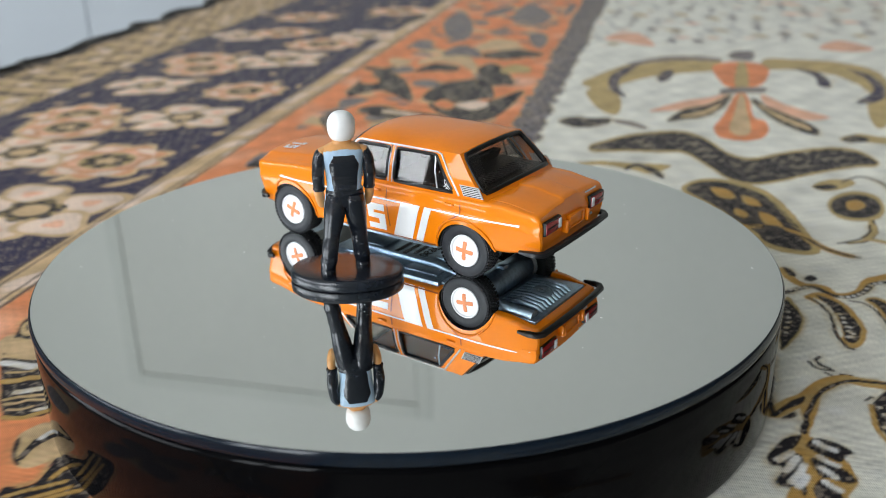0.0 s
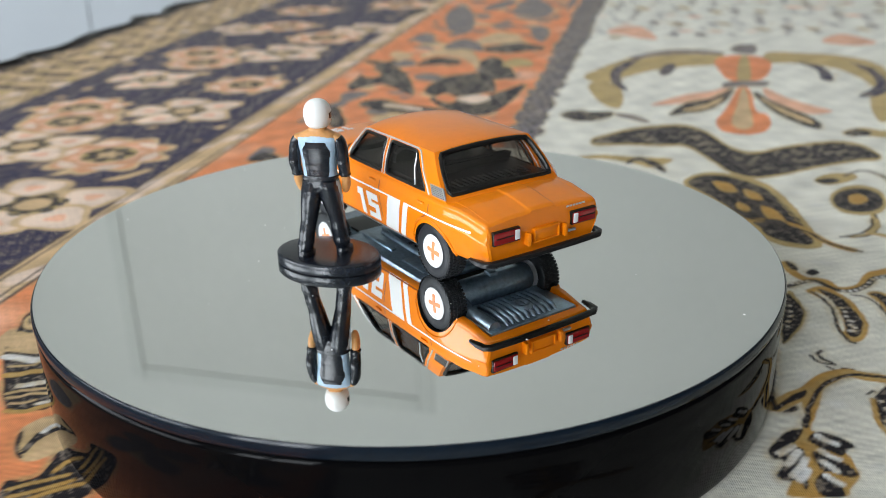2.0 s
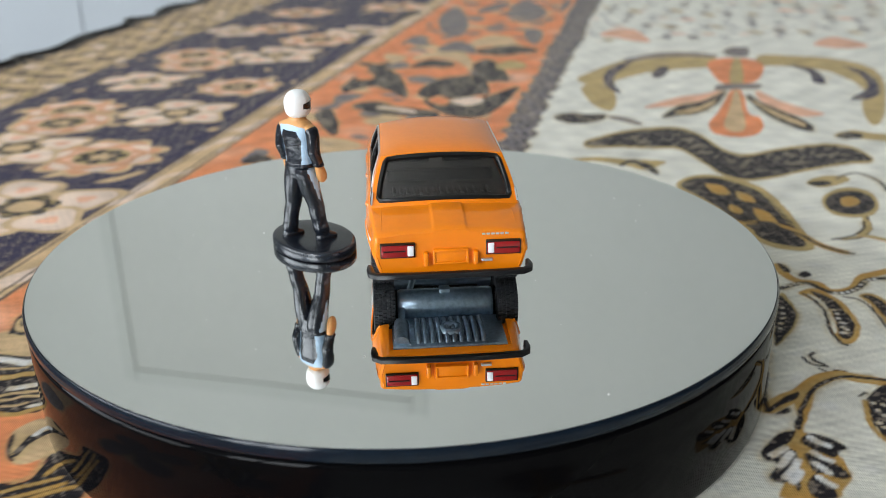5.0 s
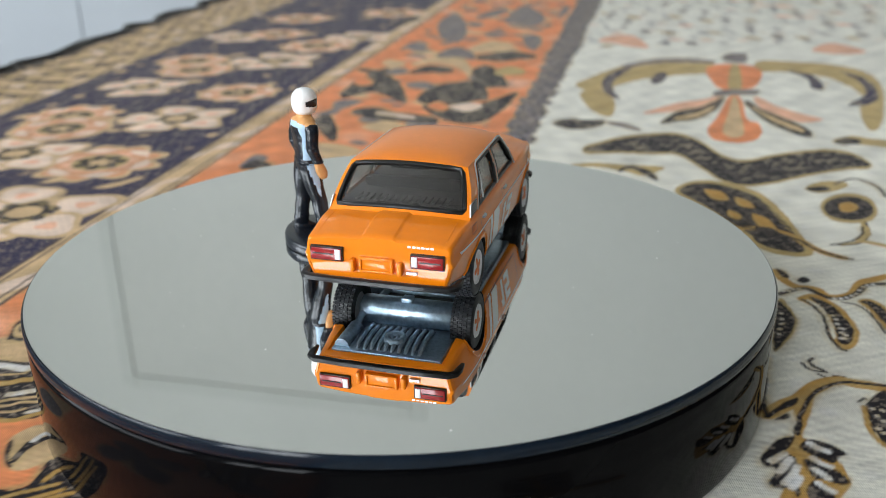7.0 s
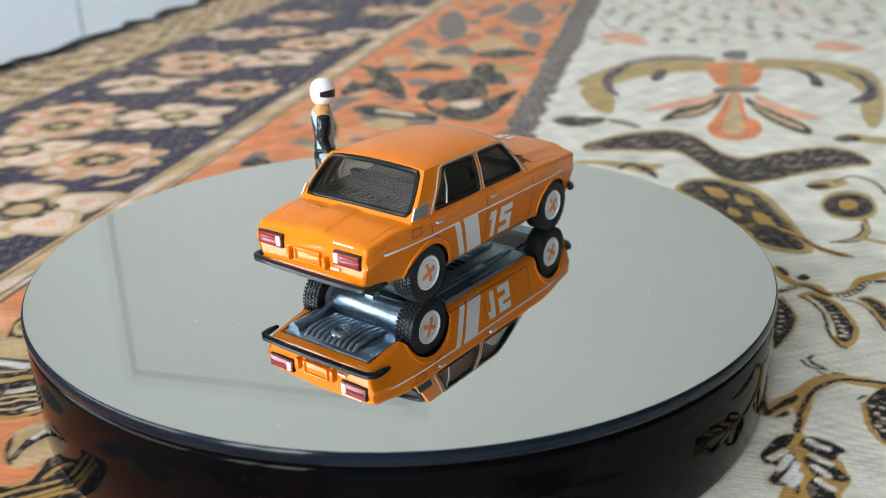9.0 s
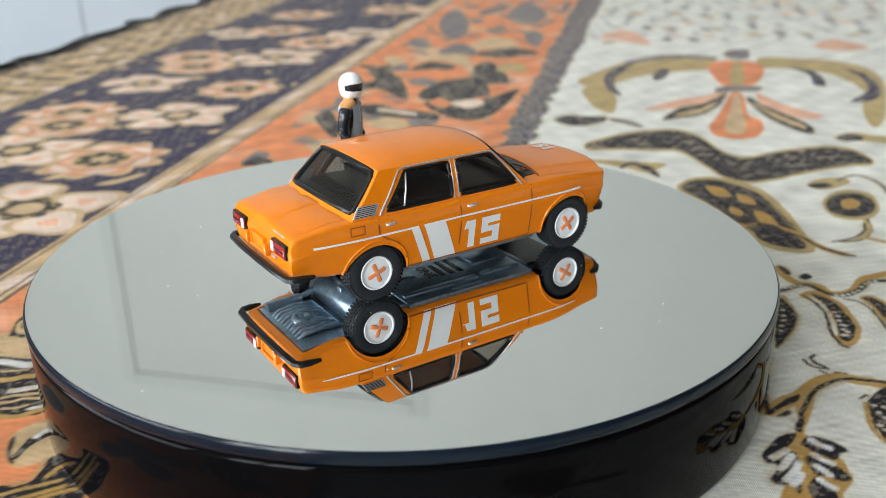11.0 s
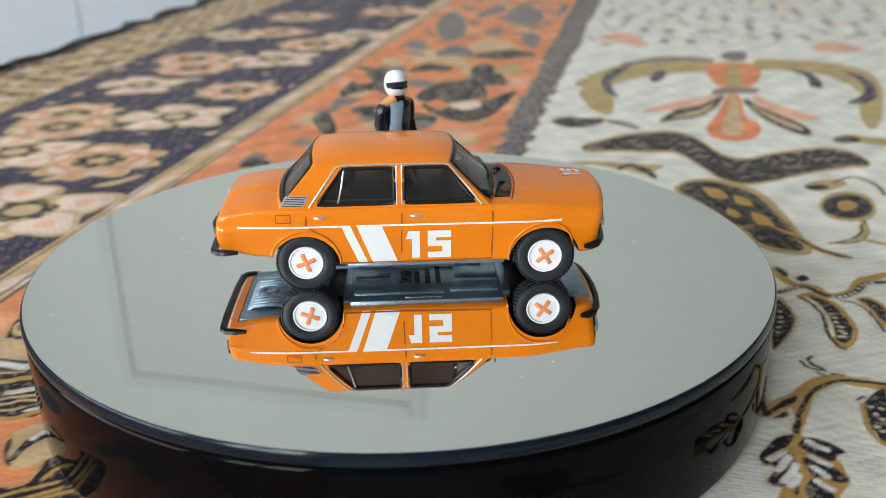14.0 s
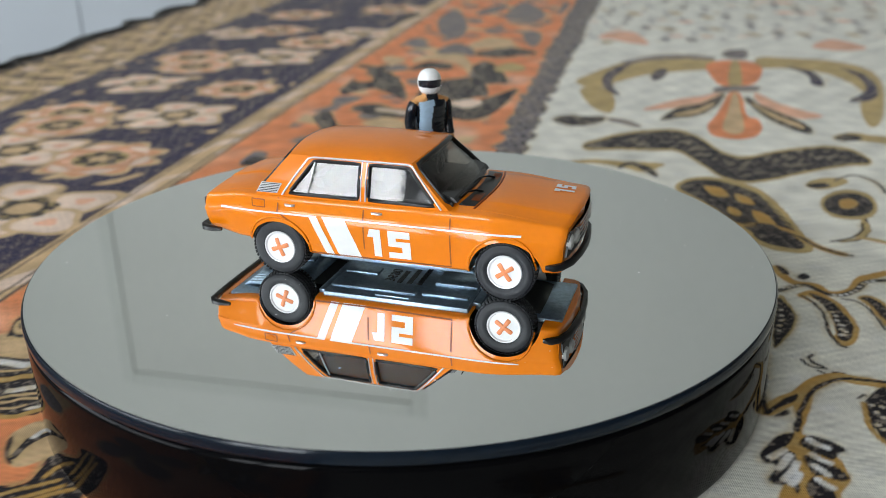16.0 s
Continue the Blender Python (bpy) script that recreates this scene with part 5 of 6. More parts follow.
    stroke(INK, 1.0, [(84.9, 57.0), (91.1, 52.9), (94.8, 47.0), (96.8, 40.3), (99.8, 36.3), (102.1, 34.6)])
    fill(INK, [(87.9, 56.8), (91.7, 55.7), (92.0, 50.0), (88.0, 46.9), (87.8, 51.8)])
    stroke(OCHRE, 2.0, [(114.9, 54.5), (112.4, 49.0), (109.3, 45.8), (112.2, 43.6), (113.9, 41.8)])
    stroke(INK, 0.6, [(114.4, 54.5), (111.4, 49.1), (107.2, 45.6), (101.2, 43.4)])
    stroke(MUSTARD, 2.4, [(82.2, 29.4), (82.2, 23.8), (83.7, 21.0), (86.7, 19.7), (87.6, 16.0), (90.3, 15.2), (93.8, 17.0), (98.0, 21.9), (101.4, 23.3), (104.9, 24.7)])
    stroke(INK, 1.5, [(78.3, 17.7), (82.2, 19.5), (84.9, 19.8), (86.4, 17.1), (88.0, 14.9), (90.9, 14.7), (94.7, 16.9), (98.1, 20.3), (103.0, 21.0)])
    fill(INK, [(82.8, 31.0), (83.9, 29.2), (83.9, 25.8), (82.4, 26.5)])
    fill(INK, [(84.8, 24.1), (87.0, 26.1), (87.7, 23.6), (85.5, 22.7)])
    dots([(79.7, 19.0), (80.9, 19.1), (82.2, 19.7), (83.4, 19.9), (88.7, 14.6), (90.0, 14.5), (91.5, 14.9), (92.9, 15.6), (94.2, 16.5), (95.7, 18.1), (97.3, 19.7), (98.6, 20.4), (99.9, 20.7)])
    fill(MUSTARD, [(81.1, 15.5), (85.1, 17.2), (87.4, 13.5), (88.0, 7.7), (86.8, 0.6), (84.3, -4.3), (81.2, -6.9), (79.7, -5.2), (80.4, -0.7), (82.4, 5.3), (82.6, 10.5)])
    fill(CREAM, [(82.8, 14.8), (84.2, 11.3), (83.6, 5.3), (81.4, -1.6), (80.5, -2.3), (82.0, 3.6), (82.8, 10.0)])
    fill(INK, [(83.9, 16.0), (86.3, 13.1), (86.8, 7.8), (86.1, 1.5), (83.9, -3.0), (81.9, -5.1), (80.9, -4.0), (82.2, 0.1), (83.8, 5.2), (84.2, 11.3)])
    stroke(INK, 0.7, [(82.0, 14.9), (82.8, 10.9), (82.6, 6.2), (80.4, -0.7), (79.9, -6.0), (80.7, -7.2)])
    dots([(84.8, 7.0), (84.6, 5.2), (84.1, 3.4), (83.7, 1.5), (83.1, -0.4), (82.6, -2.5), (82.0, -2.5), (83.5, -1.3), (84.1, 1.2)])
    fill(MUSTARD, [(92.8, 13.1), (95.7, 13.8), (96.9, 9.3), (92.2, 0.2), (92.5, 4.1), (93.0, 9.2)])
    fill(INK, [(93.1, 12.8), (95.4, 12.8), (96.2, 8.0), (93.5, 2.7), (93.6, 6.3), (93.9, 10.5)])
    stroke(INK, 0.6, [(89.6, 12.8), (91.8, 11.2), (92.4, 6.4), (91.4, -1.1)])
    fill(OCHRE, [(76.7, 14.8), (78.0, 12.7), (77.2, 6.7), (74.2, 0.7), (71.0, -3.3), (67.6, -5.8)])
    fill(INK, [(75.9, 13.4), (77.2, 11.8), (76.9, 6.7), (74.1, 1.1), (71.1, -2.5), (67.8, -5.5)])
    dots([(75.1, 8.7), (74.2, 6.4), (73.2, 4.3), (72.1, 2.1), (71.2, 0.1)])
    stroke(INK, 0.6, [(70.6, -11.0), (70.9, -13.0), (71.8, -14.1), (73.7, -14.6)])
    stroke(INK, 0.7, [(73.4, -9.8), (72.1, -10.7), (72.2, -12.5), (73.3, -13.9)])
    stroke(INK, 0.5, [(72.0, -15.3), (72.9, -16.7)])
    stroke(INK, 0.6, [(74.4, -16.0), (76.0, -16.6)])
    stroke(MUSTARD, 3.0, [(57.9, -27.3), (62.0, -24.7), (65.5, -22.6), (67.9, -20.6), (71.3, -18.4), (74.3, -17.6), (76.4, -18.7), (79.2, -19.9), (81.3, -21.0)])
    fill(MUSTARD, [(64.6, -23.1), (67.9, -22.2), (65.3, -27.3), (62.4, -31.5), (60.9, -34.1), (59.9, -33.5), (62.0, -29.3), (62.8, -26.0)])
    stroke(INK, 0.9, [(81.8, -20.0), (78.0, -18.9), (75.3, -18.3), (71.5, -19.3), (68.2, -21.6), (65.0, -25.5), (62.7, -28.8), (60.6, -33.0)])
    fill(INK, [(58.1, -27.0), (61.5, -24.4), (64.9, -22.4), (63.8, -24.6), (60.8, -26.1), (57.8, -28.2)])
    fill(INK, [(58.6, -28.8), (61.4, -27.0), (61.3, -28.4), (59.5, -29.2)])
    stroke(INK, 1.0, [(65.0, -8.1), (61.7, -16.7), (59.3, -22.1), (57.6, -27.9)])
    fill(INK, [(61.0, -30.6), (62.3, -29.9), (61.1, -33.0), (60.1, -33.5)])
    fill(MUSTARD, [(59.4, -33.9), (60.9, -34.1), (62.0, -36.2), (63.3, -39.7), (63.6, -43.5), (62.8, -46.2), (60.3, -48.6), (58.5, -50.2), (51.2, -49.7), (52.8, -46.4), (53.4, -42.8), (56.8, -37.3)])
    fill(INK, [(59.7, -33.7), (56.8, -34.4), (54.4, -36.4), (52.4, -39.0), (52.2, -40.9), (53.4, -41.2), (52.7, -43.2), (51.4, -44.5), (51.4, -45.8), (52.5, -46.4), (54.0, -46.2), (54.0, -48.2), (54.8, -47.6), (56.2, -43.5), (57.7, -39.3), (56.6, -37.8), (58.3, -35.9)])
    fill(INK, [(59.5, -36.3), (61.5, -34.7), (63.5, -35.5), (64.7, -36.9), (65.6, -38.9), (64.1, -39.4), (62.5, -40.9), (61.5, -39.9), (60.3, -38.8)])
    fill(INK, [(58.7, -39.7), (60.1, -40.5), (61.7, -42.0), (62.7, -43.5), (62.9, -45.7), (61.5, -46.1), (60.6, -45.6), (59.4, -44.6), (58.2, -44.1)])
    fill(INK, [(57.9, -44.7), (59.1, -45.9), (59.4, -48.1), (58.5, -50.2), (55.9, -50.0), (55.9, -47.4)])
    stroke(PAPER, 1.2, [(53.8, -39.8), (54.9, -39.2), (56.5, -38.0)])
    stroke(PAPER, 1.2, [(53.6, -42.5), (54.8, -41.5), (56.8, -39.4)])
    stroke(PAPER, 1.2, [(53.5, -45.3), (55.4, -43.4), (57.1, -41.2)])
    stroke(PAPER, 1.2, [(54.1, -46.2), (55.4, -45.2), (56.2, -43.9)])
    stroke(PAPER, 1.2, [(61.4, -35.6), (62.0, -36.9), (63.1, -38.0)])
    stroke(PAPER, 1.2, [(60.1, -39.5), (60.7, -40.8), (61.8, -41.8)])
    stroke(PAPER, 1.2, [(59.3, -42.3), (59.9, -43.5), (60.2, -44.4)])
    stroke(PAPER, 1.2, [(58.3, -45.4), (58.8, -46.6), (59.5, -47.5)])
    fill(INK, [(80.7, -22.2), (77.8, -23.2), (75.6, -25.1), (73.9, -27.9), (72.9, -31.7), (72.8, -34.4), (73.1, -37.0)])
    stroke(MUSTARD, 0.9, [(74.6, -26.2), (72.7, -31.2), (72.2, -34.9), (72.6, -37.7)])
    dots([(75.4, -29.1), (77.1, -27.6), (75.8, -30.6), (73.8, -32.6), (74.1, -33.9), (75.7, -26.9)])
    stroke(INK, 0.5, [(74.6, -24.5), (75.7, -23.6), (75.8, -23.9)])
    # birds and leaves on the orange band
    fill(GREYV, [(26.5, 435.5), (35.2, 472.9), (41.7, 471.9), (43.3, 428.0), (39.8, 381.4), (33.9, 357.2), (28.5, 357.9), (24.3, 387.9)])
    fill(GREYV, [(5.4, 351.2), (11.0, 362.2), (15.5, 353.7), (14.9, 338.6), (10.1, 328.4), (5.2, 336.2)])
    fill(INK, [(-24.1, 231.5), (-17.8, 260.2), (-10.4, 274.2), (-1.2, 253.1), (2.3, 222.9), (2.1, 205.9), (-1.3, 211.4), (-9.6, 228.7), (-16.7, 226.1), (-23.4, 218.1)])
    fill(PRINT_O, [(-19.8, 256.5), (-16.8, 268.1), (-12.1, 255.6), (-11.9, 245.5), (-16.0, 242.3), (-19.4, 246.4)])
    fill(INK, [(-17.9, 197.1), (-10.2, 200.2), (-2.5, 191.7), (12.4, 181.8), (12.0, 173.1), (-2.5, 177.2), (-9.9, 181.5), (-17.6, 189.5)])
    fill(PALE, [(-9.0, 192.4), (-2.5, 190.8), (5.0, 183.5), (4.9, 179.9), (-2.5, 183.4), (-8.9, 188.6)])
    fill(INK, [(8.1, 220.1), (16.0, 238.7), (26.3, 246.1), (35.4, 248.9), (36.8, 224.7), (35.1, 207.5), (31.7, 207.9), (23.3, 201.6), (14.4, 203.6), (7.8, 207.3)])
    fill(INK, [(9.9, 202.0), (17.6, 199.2), (28.8, 200.0), (38.8, 209.2), (48.3, 221.1), (47.2, 212.5), (35.9, 182.1), (26.4, 170.8), (16.4, 177.0), (9.6, 194.2)])
    fill(PRINT_O, [(11.5, 202.9), (15.8, 208.5), (18.8, 201.1), (18.4, 193.3), (14.9, 190.8), (11.3, 197.0)])
    fill(PALE, [(19.8, 199.0), (26.9, 204.3), (32.2, 200.6), (31.7, 194.8), (25.7, 188.7), (19.6, 195.1)])
    fill(TAN, [(7.4, 295.7), (17.8, 312.0), (29.5, 313.9), (34.4, 284.8), (32.1, 255.7), (30.5, 235.9), (31.8, 251.8), (27.5, 282.7), (17.0, 293.0), (7.2, 286.6)])
    fill(INK, [(5.6, 273.8), (14.0, 287.3), (24.6, 280.1), (23.9, 268.8), (13.4, 270.0), (5.5, 268.2)])
    fill(INK, [(34.8, 273.1), (41.9, 285.4), (46.4, 268.9), (47.3, 242.5), (46.2, 232.9), (42.5, 233.3), (36.9, 232.8), (33.5, 256.9)])
    fill(INK, [(40.8, 310.8), (53.6, 321.1), (65.0, 317.9), (69.6, 308.9), (68.6, 302.4), (62.8, 301.5), (50.7, 295.0), (40.0, 301.1)])
    fill(TAN, [(38.3, 333.8), (51.5, 358.9), (61.0, 345.8), (58.4, 324.0), (47.7, 321.9), (37.2, 319.7)])
    fill(GREYV, [(21.1, 321.8), (31.2, 340.2), (38.7, 319.6), (37.1, 299.9), (29.2, 308.9), (20.5, 308.4)])
    fill(OCHRE, [(45.4, 271.9), (53.2, 281.0), (58.8, 271.7), (57.3, 260.8), (50.5, 258.9), (44.3, 260.9)])
    fill(GREYV, [(72.4, 455.8), (85.9, 502.1), (95.8, 500.6), (98.1, 463.4), (93.0, 431.1), (83.1, 412.3), (75.7, 423.3), (69.3, 429.3)])
    fill(GREYV, [(71.9, 368.5), (78.2, 378.3), (81.4, 367.2), (77.8, 343.6), (70.4, 324.3), (69.7, 352.5)])
    fill(GREYV, [(54.7, 467.1), (69.4, 498.3), (77.6, 500.2), (75.5, 481.7), (65.6, 462.5), (53.2, 450.3)])
    fill(INK, [(-32.2, 183.8), (-27.3, 189.6), (-23.3, 170.0), (-22.4, 154.0), (-24.8, 152.8), (-31.5, 175.0)])
    fill(GREYV, [(106.4, 456.4), (118.5, 503.6), (123.7, 509.4), (119.1, 484.3), (110.1, 455.9), (104.6, 445.5)])
    fill(INK, [(-0.5, 431.7), (7.1, 462.7), (14.7, 464.4), (14.4, 453.3), (6.8, 441.0), (-0.6, 421.7)])
    fill(INK, [(-50.0, 122.7), (-46.7, 129.9), (-41.7, 125.6), (-41.0, 120.6), (-45.3, 119.8), (-49.7, 120.2)])
    fill(INK, [(-18.7, 285.3), (-10.4, 278.5), (-5.1, 285.1), (-5.1, 276.4), (-10.3, 267.3), (-18.5, 279.5)])
    # feathers on the orange ground in front
    fill(INK, [(-77.4, 9.5), (-78.4, 16.0), (-76.9, 18.5), (-73.8, 10.0), (-74.2, 8.3), (-76.3, 9.0)])
    fill(TAN, [(-77.2, 11.4), (-77.7, 15.2), (-76.3, 16.7), (-74.1, 10.8), (-75.5, 9.7)])
    fill(INK, [(-77.1, 14.3), (-76.6, 14.6), (-75.8, 12.4), (-76.2, 12.2)])
    fill(INK, [(-76.8, 1.5), (-75.5, 1.6), (-73.0, 0.5), (-69.7, -0.1), (-66.1, -2.5), (-63.4, -9.3), (-60.9, -18.6), (-63.3, -19.9), (-64.9, -20.6), (-67.1, -19.6), (-68.4, -19.2)])
    stroke(PAPER, 2.0, [(-75.4, -1.1), (-72.9, -1.6), (-70.4, -2.7), (-68.9, -2.7)])
    stroke(TAN, 1.2, [(-76.6, 1.7), (-73.2, 1.0), (-69.9, 0.3)])
    stroke(MUSTARD, 1.6, [(-72.6, -8.0), (-70.4, -7.8), (-68.8, -7.0), (-66.9, -6.8)])
    stroke(PAPER, 1.4, [(-68.9, -11.8), (-67.1, -11.5), (-65.1, -10.8)])
    stroke(TAN, 0.9, [(-69.9, -14.2), (-68.0, -13.4), (-66.1, -13.2), (-63.8, -12.8)])
    stroke(TAN, 0.8, [(-69.2, -15.7), (-67.4, -15.5), (-65.7, -14.5), (-62.8, -14.7)])
    stroke(MUSTARD, 1.2, [(-67.9, -19.8), (-65.0, -20.3), (-63.2, -19.3), (-61.3, -18.3)])
    stroke(PAPER, 1.0, [(-63.5, -17.9), (-62.1, -17.4)])
    stroke(TAN, 0.7, [(-68.2, -17.5), (-66.1, -17.4), (-64.5, -16.6)])
    stroke(TAN, 0.6, [(-73.3, -4.7), (-71.0, -4.7), (-68.8, -4.3)])
    fill(TAN, [(-62.4, -30.2), (-63.3, -26.1), (-62.2, -23.5), (-60.2, -21.8), (-57.9, -23.3), (-55.1, -27.2), (-54.1, -28.8), (-54.1, -31.8), (-55.7, -32.7), (-58.0, -34.2), (-60.0, -34.0), (-61.6, -32.2)])
    stroke(INK, 0.95, [(-60.5, -31.8), (-60.2, -28.9), (-59.5, -26.7)])
    stroke(INK, 0.95, [(-60.5, -31.2), (-59.9, -28.5), (-59.0, -26.4)])
    stroke(INK, 0.95, [(-60.4, -30.5), (-59.6, -28.1), (-58.6, -26.2)])
    stroke(INK, 0.95, [(-60.3, -29.8), (-59.3, -27.7), (-58.2, -26.0)])
    stroke(INK, 0.95, [(-60.2, -29.1), (-59.0, -27.4), (-57.7, -25.7)])
    stroke(INK, 0.95, [(-60.1, -28.4), (-58.6, -27.0), (-57.3, -25.5)])
    stroke(INK, 0.95, [(-60.1, -27.7), (-58.3, -26.6), (-56.8, -25.3)])
    stroke(INK, 0.95, [(-60.0, -27.0), (-58.0, -26.2), (-56.4, -25.0)])
    fill(INK, [(-62.0, -31.3), (-63.2, -27.2), (-62.7, -26.2), (-61.5, -30.8), (-60.1, -33.3), (-60.8, -33.3)])
    stroke(PAPER, 1.0, [(-59.3, -26.4), (-58.7, -24.9), (-58.2, -24.4)])
    fill(INK, [(-60.4, -39.2), (-57.8, -39.0), (-55.8, -37.8), (-55.2, -34.1), (-54.6, -31.8), (-50.3, -34.0), (-46.9, -42.7), (-57.3, -46.9)])
    stroke(MUSTARD, 0.9, [(-59.1, -41.0), (-56.9, -39.9), (-54.5, -39.2), (-51.7, -38.0)])
    stroke(MUSTARD, 0.9, [(-58.4, -42.8), (-55.1, -41.7), (-50.4, -39.5)])
    stroke(MUSTARD, 0.9, [(-53.9, -37.0), (-52.8, -34.8), (-51.2, -34.4)])
    stroke(MUSTARD, 0.9, [(-55.9, -43.8), (-52.1, -41.5), (-48.7, -40.4)])
    # the pattern goes on towards the viewer and to the sides
    for x, y, r, a in ((34, -92, 13, 0.4), (92, -108, 13, 1.9), (6, -150, 15, -0.6), (120, -30, 12, 2.6), (70, -190, 15, 1.0), (150, -120, 14, 2.2), (205, 40, 14, 2.0), (230, 130, 15, 0.8), (190, -60, 13, -0.5)):
        leaf_print(x, y, r, a)
    for x, y, r, a in ((-48, -92, 16, 0.9), (-80, -120, 18, -0.4), (-30, -128, 15, 2.4), (-62, -165, 18, 1.4), (-100, -80, 14, 2.0)):
        leaf_print(x, y, r, a)
        stroke(TAN, 2.0, [(x - 12, y - 10), (x, y - 14), (x + 14, y - 8)])
    for k in range(7):
        rosette(-150 + 26.0 * k - 78, -230 + 112.0 * k - 40, 20)
    for x0, y0 in ((20, -75), (60, -120), (110, -70)):
        stroke(MUSTARD, 1.8, [(x0 - 20, y0 - 6), (x0 - 6, y0 + 4), (x0 + 10, y0 - 2), (x0 + 24, y0 + 8)])
        stroke(INK, 0.8, [(x0 - 20, y0 - 7), (x0 - 6, y0 + 3), (x0 + 10, y0 - 3), (x0 + 24, y0 + 7)])


def spread(mask, n):
    """Mean of a field over a window of n steps each way."""
    f = mask.reshape(GX.shape)
    for axis in (0, 1):
        pad = [(n + 1, n) if k == axis else (0, 0) for k in (0, 1)]
        c = np.cumsum(np.pad(f, pad, mode="edge"), axis=axis)
        f = (np.take(c, range(2 * n + 1, c.shape[axis]), axis) - np.take(c, range(0, c.shape[axis] - 2 * n - 1), axis)) / (2 * n + 1)
    return f.ravel()


def bleed():
    """Ochre dye runs out round the dark print on the light grounds."""
    dark = np.clip((0.70 - INKED.sum(1)) * 5, 0, 1)
    light = PX > -91.5 + 0.246 * PY
    ring = np.clip(spread(dark, 3) * 2.6, 0, 1) * (1 - dark)
    uneven = np.clip(0.55 + 0.55 * wavy(PX, PY, 0.05, 61) + 0.35 * wavy(PX, PY, 0.2, 62), 0, 1)
    lay(np.arange(PX.size), np.where(light, ring * uneven * 0.75, 0), OCHRE)
    worn = np.clip((wavy(PX, PY, 0.09, 63) + 0.8 * wavy(PX, PY, 0.2, 64) - 0.25) * 2.5, 0, 1)
    k = np.clip((PY - 40) / 80, 0, 1)
    lay(np.arange(PX.size), np.where(light, dark * worn * k * 0.6, 0), (0.42, 0.34, 0.24))


def mottle():
    """Dark print breaks up into paler flecks."""
    dark = np.clip((0.20 - INKED.sum(1)) * 12, 0, 1)
    near_by = wavy(PX, PY, 0.42, 21) + 0.6 * wavy(PX, PY, 0.15, 22) - 0.25
    far_off = wavy(PX, PY, 0.17, 23) + 0.5 * wavy(PX, PY, 0.07, 24) - 0.15
    k = np.clip((PY - 60) / 120, 0, 1)
    fleck = np.clip((near_by * (1 - k) + far_off * k) * 1.8, 0, 0.75) * dark
    lay(np.arange(PX.size), fleck, (0.26, 0.21, 0.17))
    # uneven dye
    tone = 1 + 0.13 * wavy(PX, PY, 0.07, 25) + 0.10 * wavy(PX, PY, 0.30, 26) + 0.07 * wavy(PX * 3, PY, 0.35, 27)
    INKED[:] = INKED * np.clip(tone, 0.6, 1.3)[:, None]


def cotton():
    """Woven cotton: the print, fine threads both ways, slight stains."""
    m = bpy.data.materials.new("printed_cotton")
    m.use_nodes = True
    nt = m.node_tree
    b = nt.nodes["Principled BSDF"]
    b.inputs["Roughness"].default_value, b.inputs["Specular IOR Level"].default_value = 0.7, 0.2
    b.inputs["Sheen Weight"].default_value, b.inputs["Sheen Roughness"].default_value = 0.07, 0.28
    dye, co = nt.nodes.new("ShaderNodeVertexColor"), nt.nodes.new("ShaderNodeTexCoord")
    dye.layer_name = "print"
    waves = []
    for axis in ("X", "Y"):
        wv = nt.nodes.new("ShaderNodeTexWave")
        wv.bands_direction = axis
        wv.inputs["Scale"].default_value, wv.inputs["Distortion"].default_value, wv.inputs["Detail"].default_value = 1000, 1.5, 2
        wv.inputs["Detail Scale"].default_value = 3
        nt.links.new(co.outputs["Object"], wv.inputs["Vector"])
        waves.append(wv)
    mul = nt.nodes.new("ShaderNodeMath")
    mul.operation = "ADD"
    nt.links.new(waves[0].outputs["Fac"], mul.inputs[0])
    nt.links.new(waves[1].outputs["Fac"], mul.inputs[1])
    stain = nt.nodes.new("ShaderNodeTexNoise")
    stain.inputs["Scale"].default_value, stain.inputs["Detail"].default_value = 45, 8
    nt.links.new(co.outputs["Object"], stain.inputs["Vector"])
    r1, r2 = nt.nodes.new("ShaderNodeMapRange"), nt.nodes.new("ShaderNodeMapRange")
    r1.inputs["From Max"].default_value = 2.0
    r1.inputs["To Min"].default_value, r1.inputs["To Max"].default_value = 0.86, 1.10
    r2.inputs["From Min"].default_value, r2.inputs["From Max"].default_value = 0.3, 0.7
    r2.inputs["To Min"].default_value, r2.inputs["To Max"].default_value = 0.88, 1.08
    nt.links.new(mul.outputs[0], r1.inputs["Value"])
    nt.links.new(stain.outputs["Fac"], r2.inputs["Value"])
    both = nt.nodes.new("ShaderNodeMath")
    both.operation = "MULTIPLY"
    nt.links.new(r1.outputs[0], both.inputs[0])
    nt.links.new(r2.outputs[0], both.inputs[1])
    tone = nt.nodes.new("ShaderNodeVectorMath")
    tone.operation = "SCALE"
    nt.links.new(dye.outputs["Color"], tone.inputs[0])
    nt.links.new(both.outputs[0], tone.inputs["Scale"])
    nt.links.new(tone.outputs[0], b.inputs["Base Color"])
    bp = nt.nodes.new("ShaderNodeBump")
    bp.inputs["Strength"].default_value, bp.inputs["Distance"].default_value = 0.4, 0.00008
    nt.links.new(mul.outputs[0], bp.inputs["Height"])
    nt.links.new(bp.outputs["Normal"], b.inputs["Normal"])
    return m


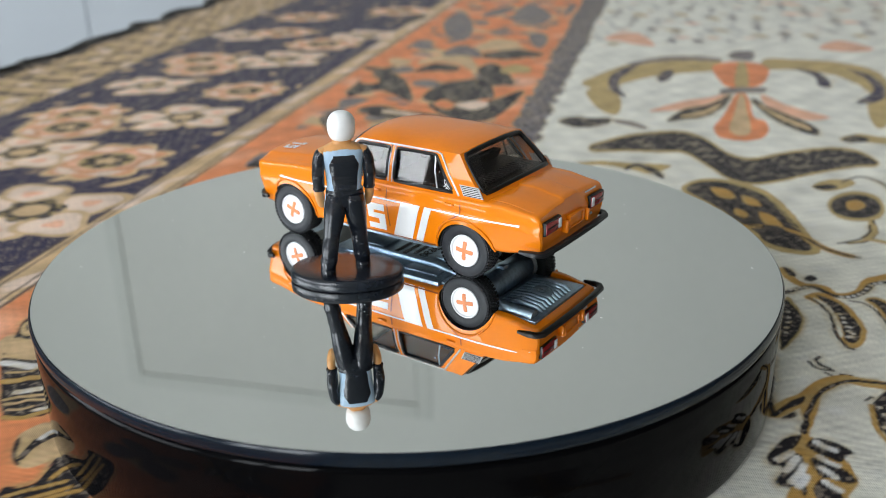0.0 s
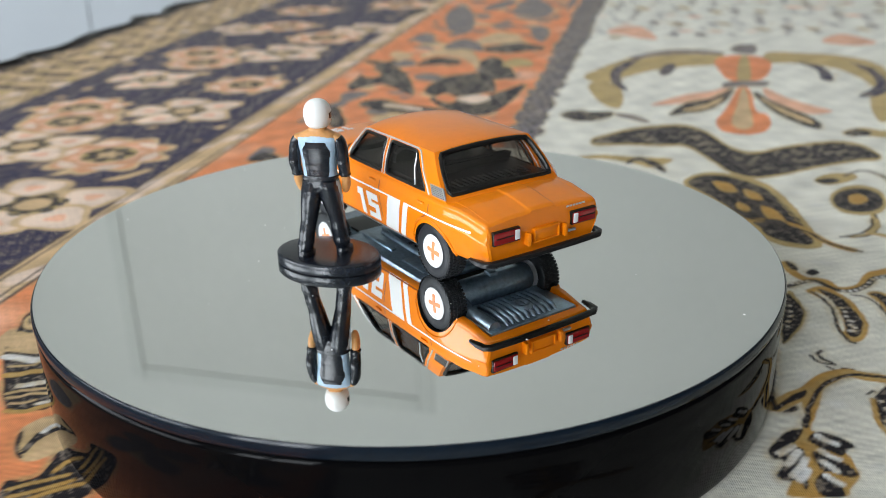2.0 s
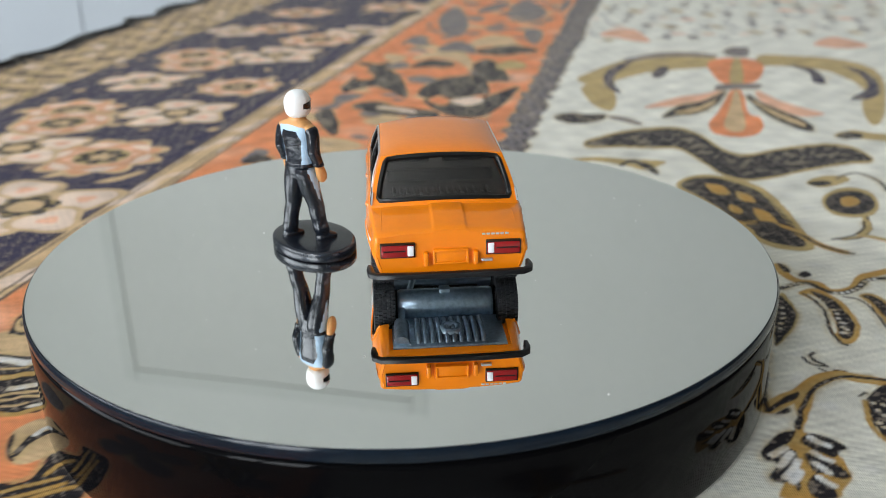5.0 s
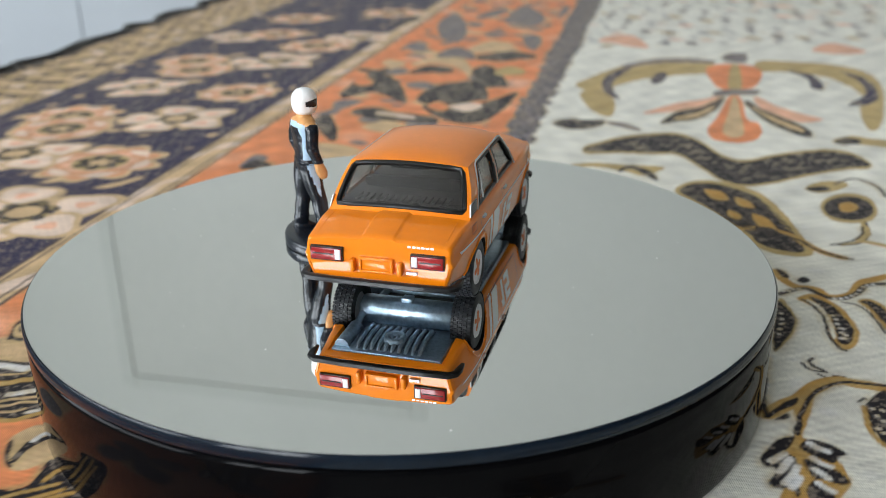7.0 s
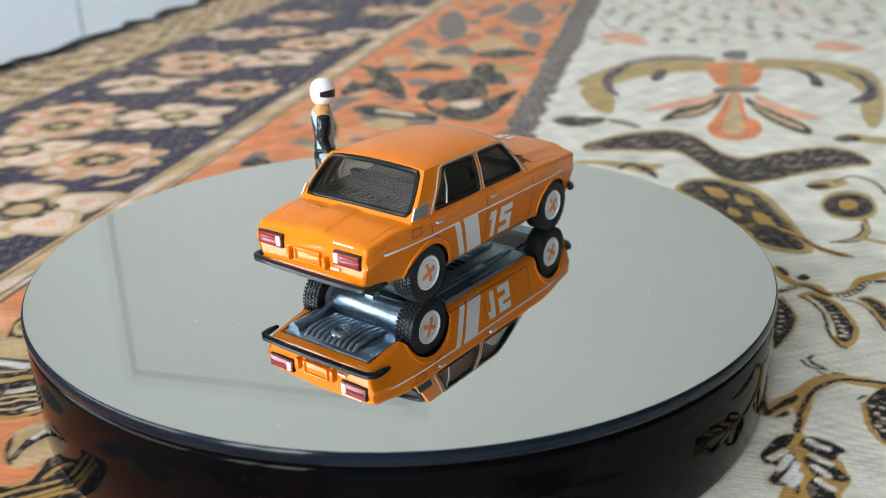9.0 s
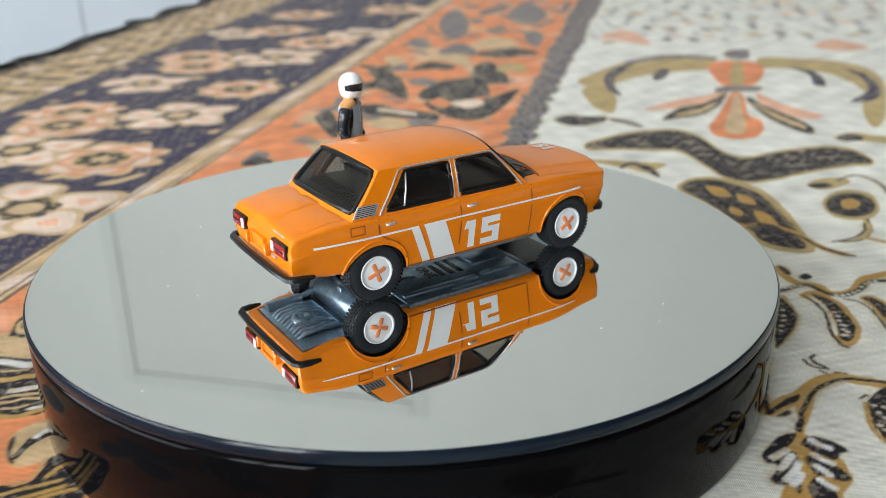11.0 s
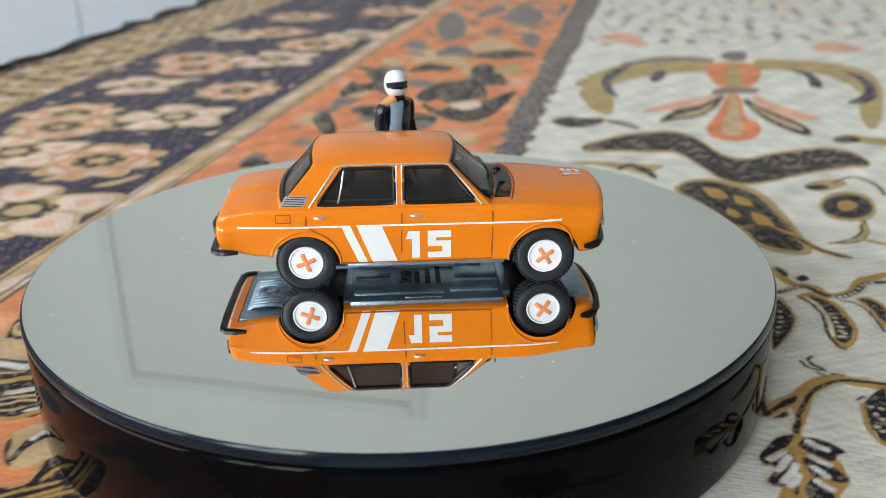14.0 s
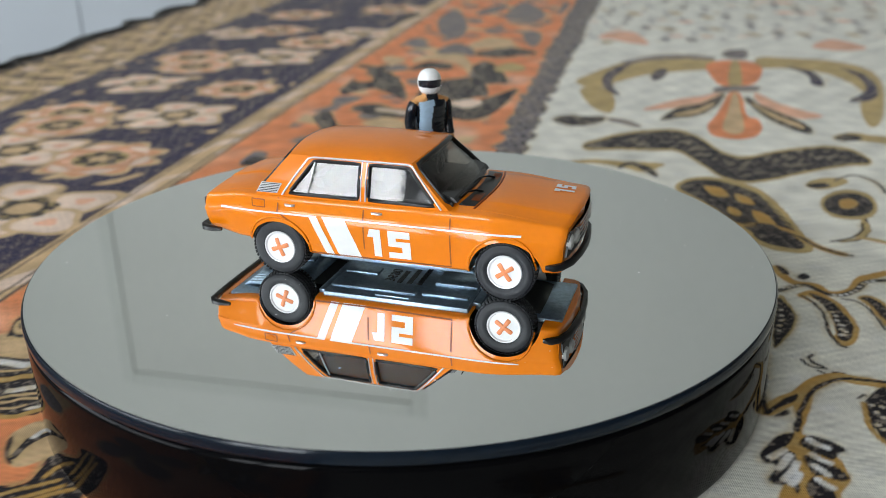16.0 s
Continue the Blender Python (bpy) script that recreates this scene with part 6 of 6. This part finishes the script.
def tablecloth():
    ground_colours()
    prints()
    bleed()
    mottle()
    rows, cols = GX.shape
    x, y = GX.copy(), GY.copy()
    k = np.clip(1 - GS / 14.0, 0, 1)
    x += k * 3.2 * np.sin(GY / 9.0 + 1.1 * np.sin(GY / 23.0))  # the edge runs in slow scallops
    clear = np.clip((np.hypot(x, y) - 66) / 40, 0, 1)
    z = clear * 0.35 * (1 + wavy(x, y, 0.006, 31)) * 0.5 + k * 0.8 * (1 + np.sin(GY / 11.0))
    co = np.stack([x, y, z], -1).reshape(-1, 3) * MM
    ids = np.arange(rows * cols).reshape(rows, cols)
    quads = np.stack([ids[:-1, :-1], ids[:-1, 1:], ids[1:, 1:], ids[1:, :-1]], -1).reshape(-1, 4)
    me = bpy.data.meshes.new("tablecloth")
    me.vertices.add(len(co))
    me.vertices.foreach_set("co", co.ravel())
    me.loops.add(quads.size)
    me.loops.foreach_set("vertex_index", quads.ravel())
    me.polygons.add(len(quads))
    me.polygons.foreach_set("loop_start", np.arange(0, quads.size, 4))
    me.update(calc_edges=True)
    me.polygons.foreach_set("use_smooth", np.ones(len(quads), bool))
    layer = me.color_attributes.new("print", "FLOAT_COLOR", "POINT")
    layer.data.foreach_set("color", np.hstack([INKED, np.ones((len(INKED), 1))]).ravel())
    me.materials.append(cotton())
    cloth = new("tablecloth", me)
    cloth.location = (0, 0, CLOTH_Z)
    tagged(cloth, "printed cotton cloth in orange, navy and cream florals, on a table", "tablecloth")
    bm = bmesh.new()  # rolled dark hem along the edge
    path = [(-243.6 + 0.176 * v - 0.3 + 3.2 * math.sin(v / 9.0 + 1.1 * math.sin(v / 23.0)), v, 0.1 + 0.8 * (1 + math.sin(v / 11.0))) for v in [-340 + 4 * q for q in range(310)]]
    tube(bm, path, 1.9, 6)
    part("hem", bm, TRIM, cloth, "dark stitched hem", 60)


tablecloth()


# ---- what moves: the plate turns clockwise and carries the car and the figurine ----
TURN = [(t, 142.6 - 10.2 * t) for t in range(17)]
CAR_AT, FIGURE_AT, FIGURE_FACES = (3.6, -5.7), (-1.7, 17.5), -139.5


def riding(at, extra=0.0):
    rows = []
    for t, a in TURN:
        c, s = math.cos(radians(a)), math.sin(radians(a))
        rows.append((t, pose((c * at[0] - s * at[1]) * MM, (s * at[0] + c * at[1]) * MM, TOP, 0, 0, a + extra)))
    return rows


def motions():
    walk(platter, [(t, pose(0, 0, 0, 0, 0, a)) for t, a in TURN])
    walk(toy_car, riding(CAR_AT))
    walk(figure, riding(FIGURE_AT, FIGURE_FACES))


motions()
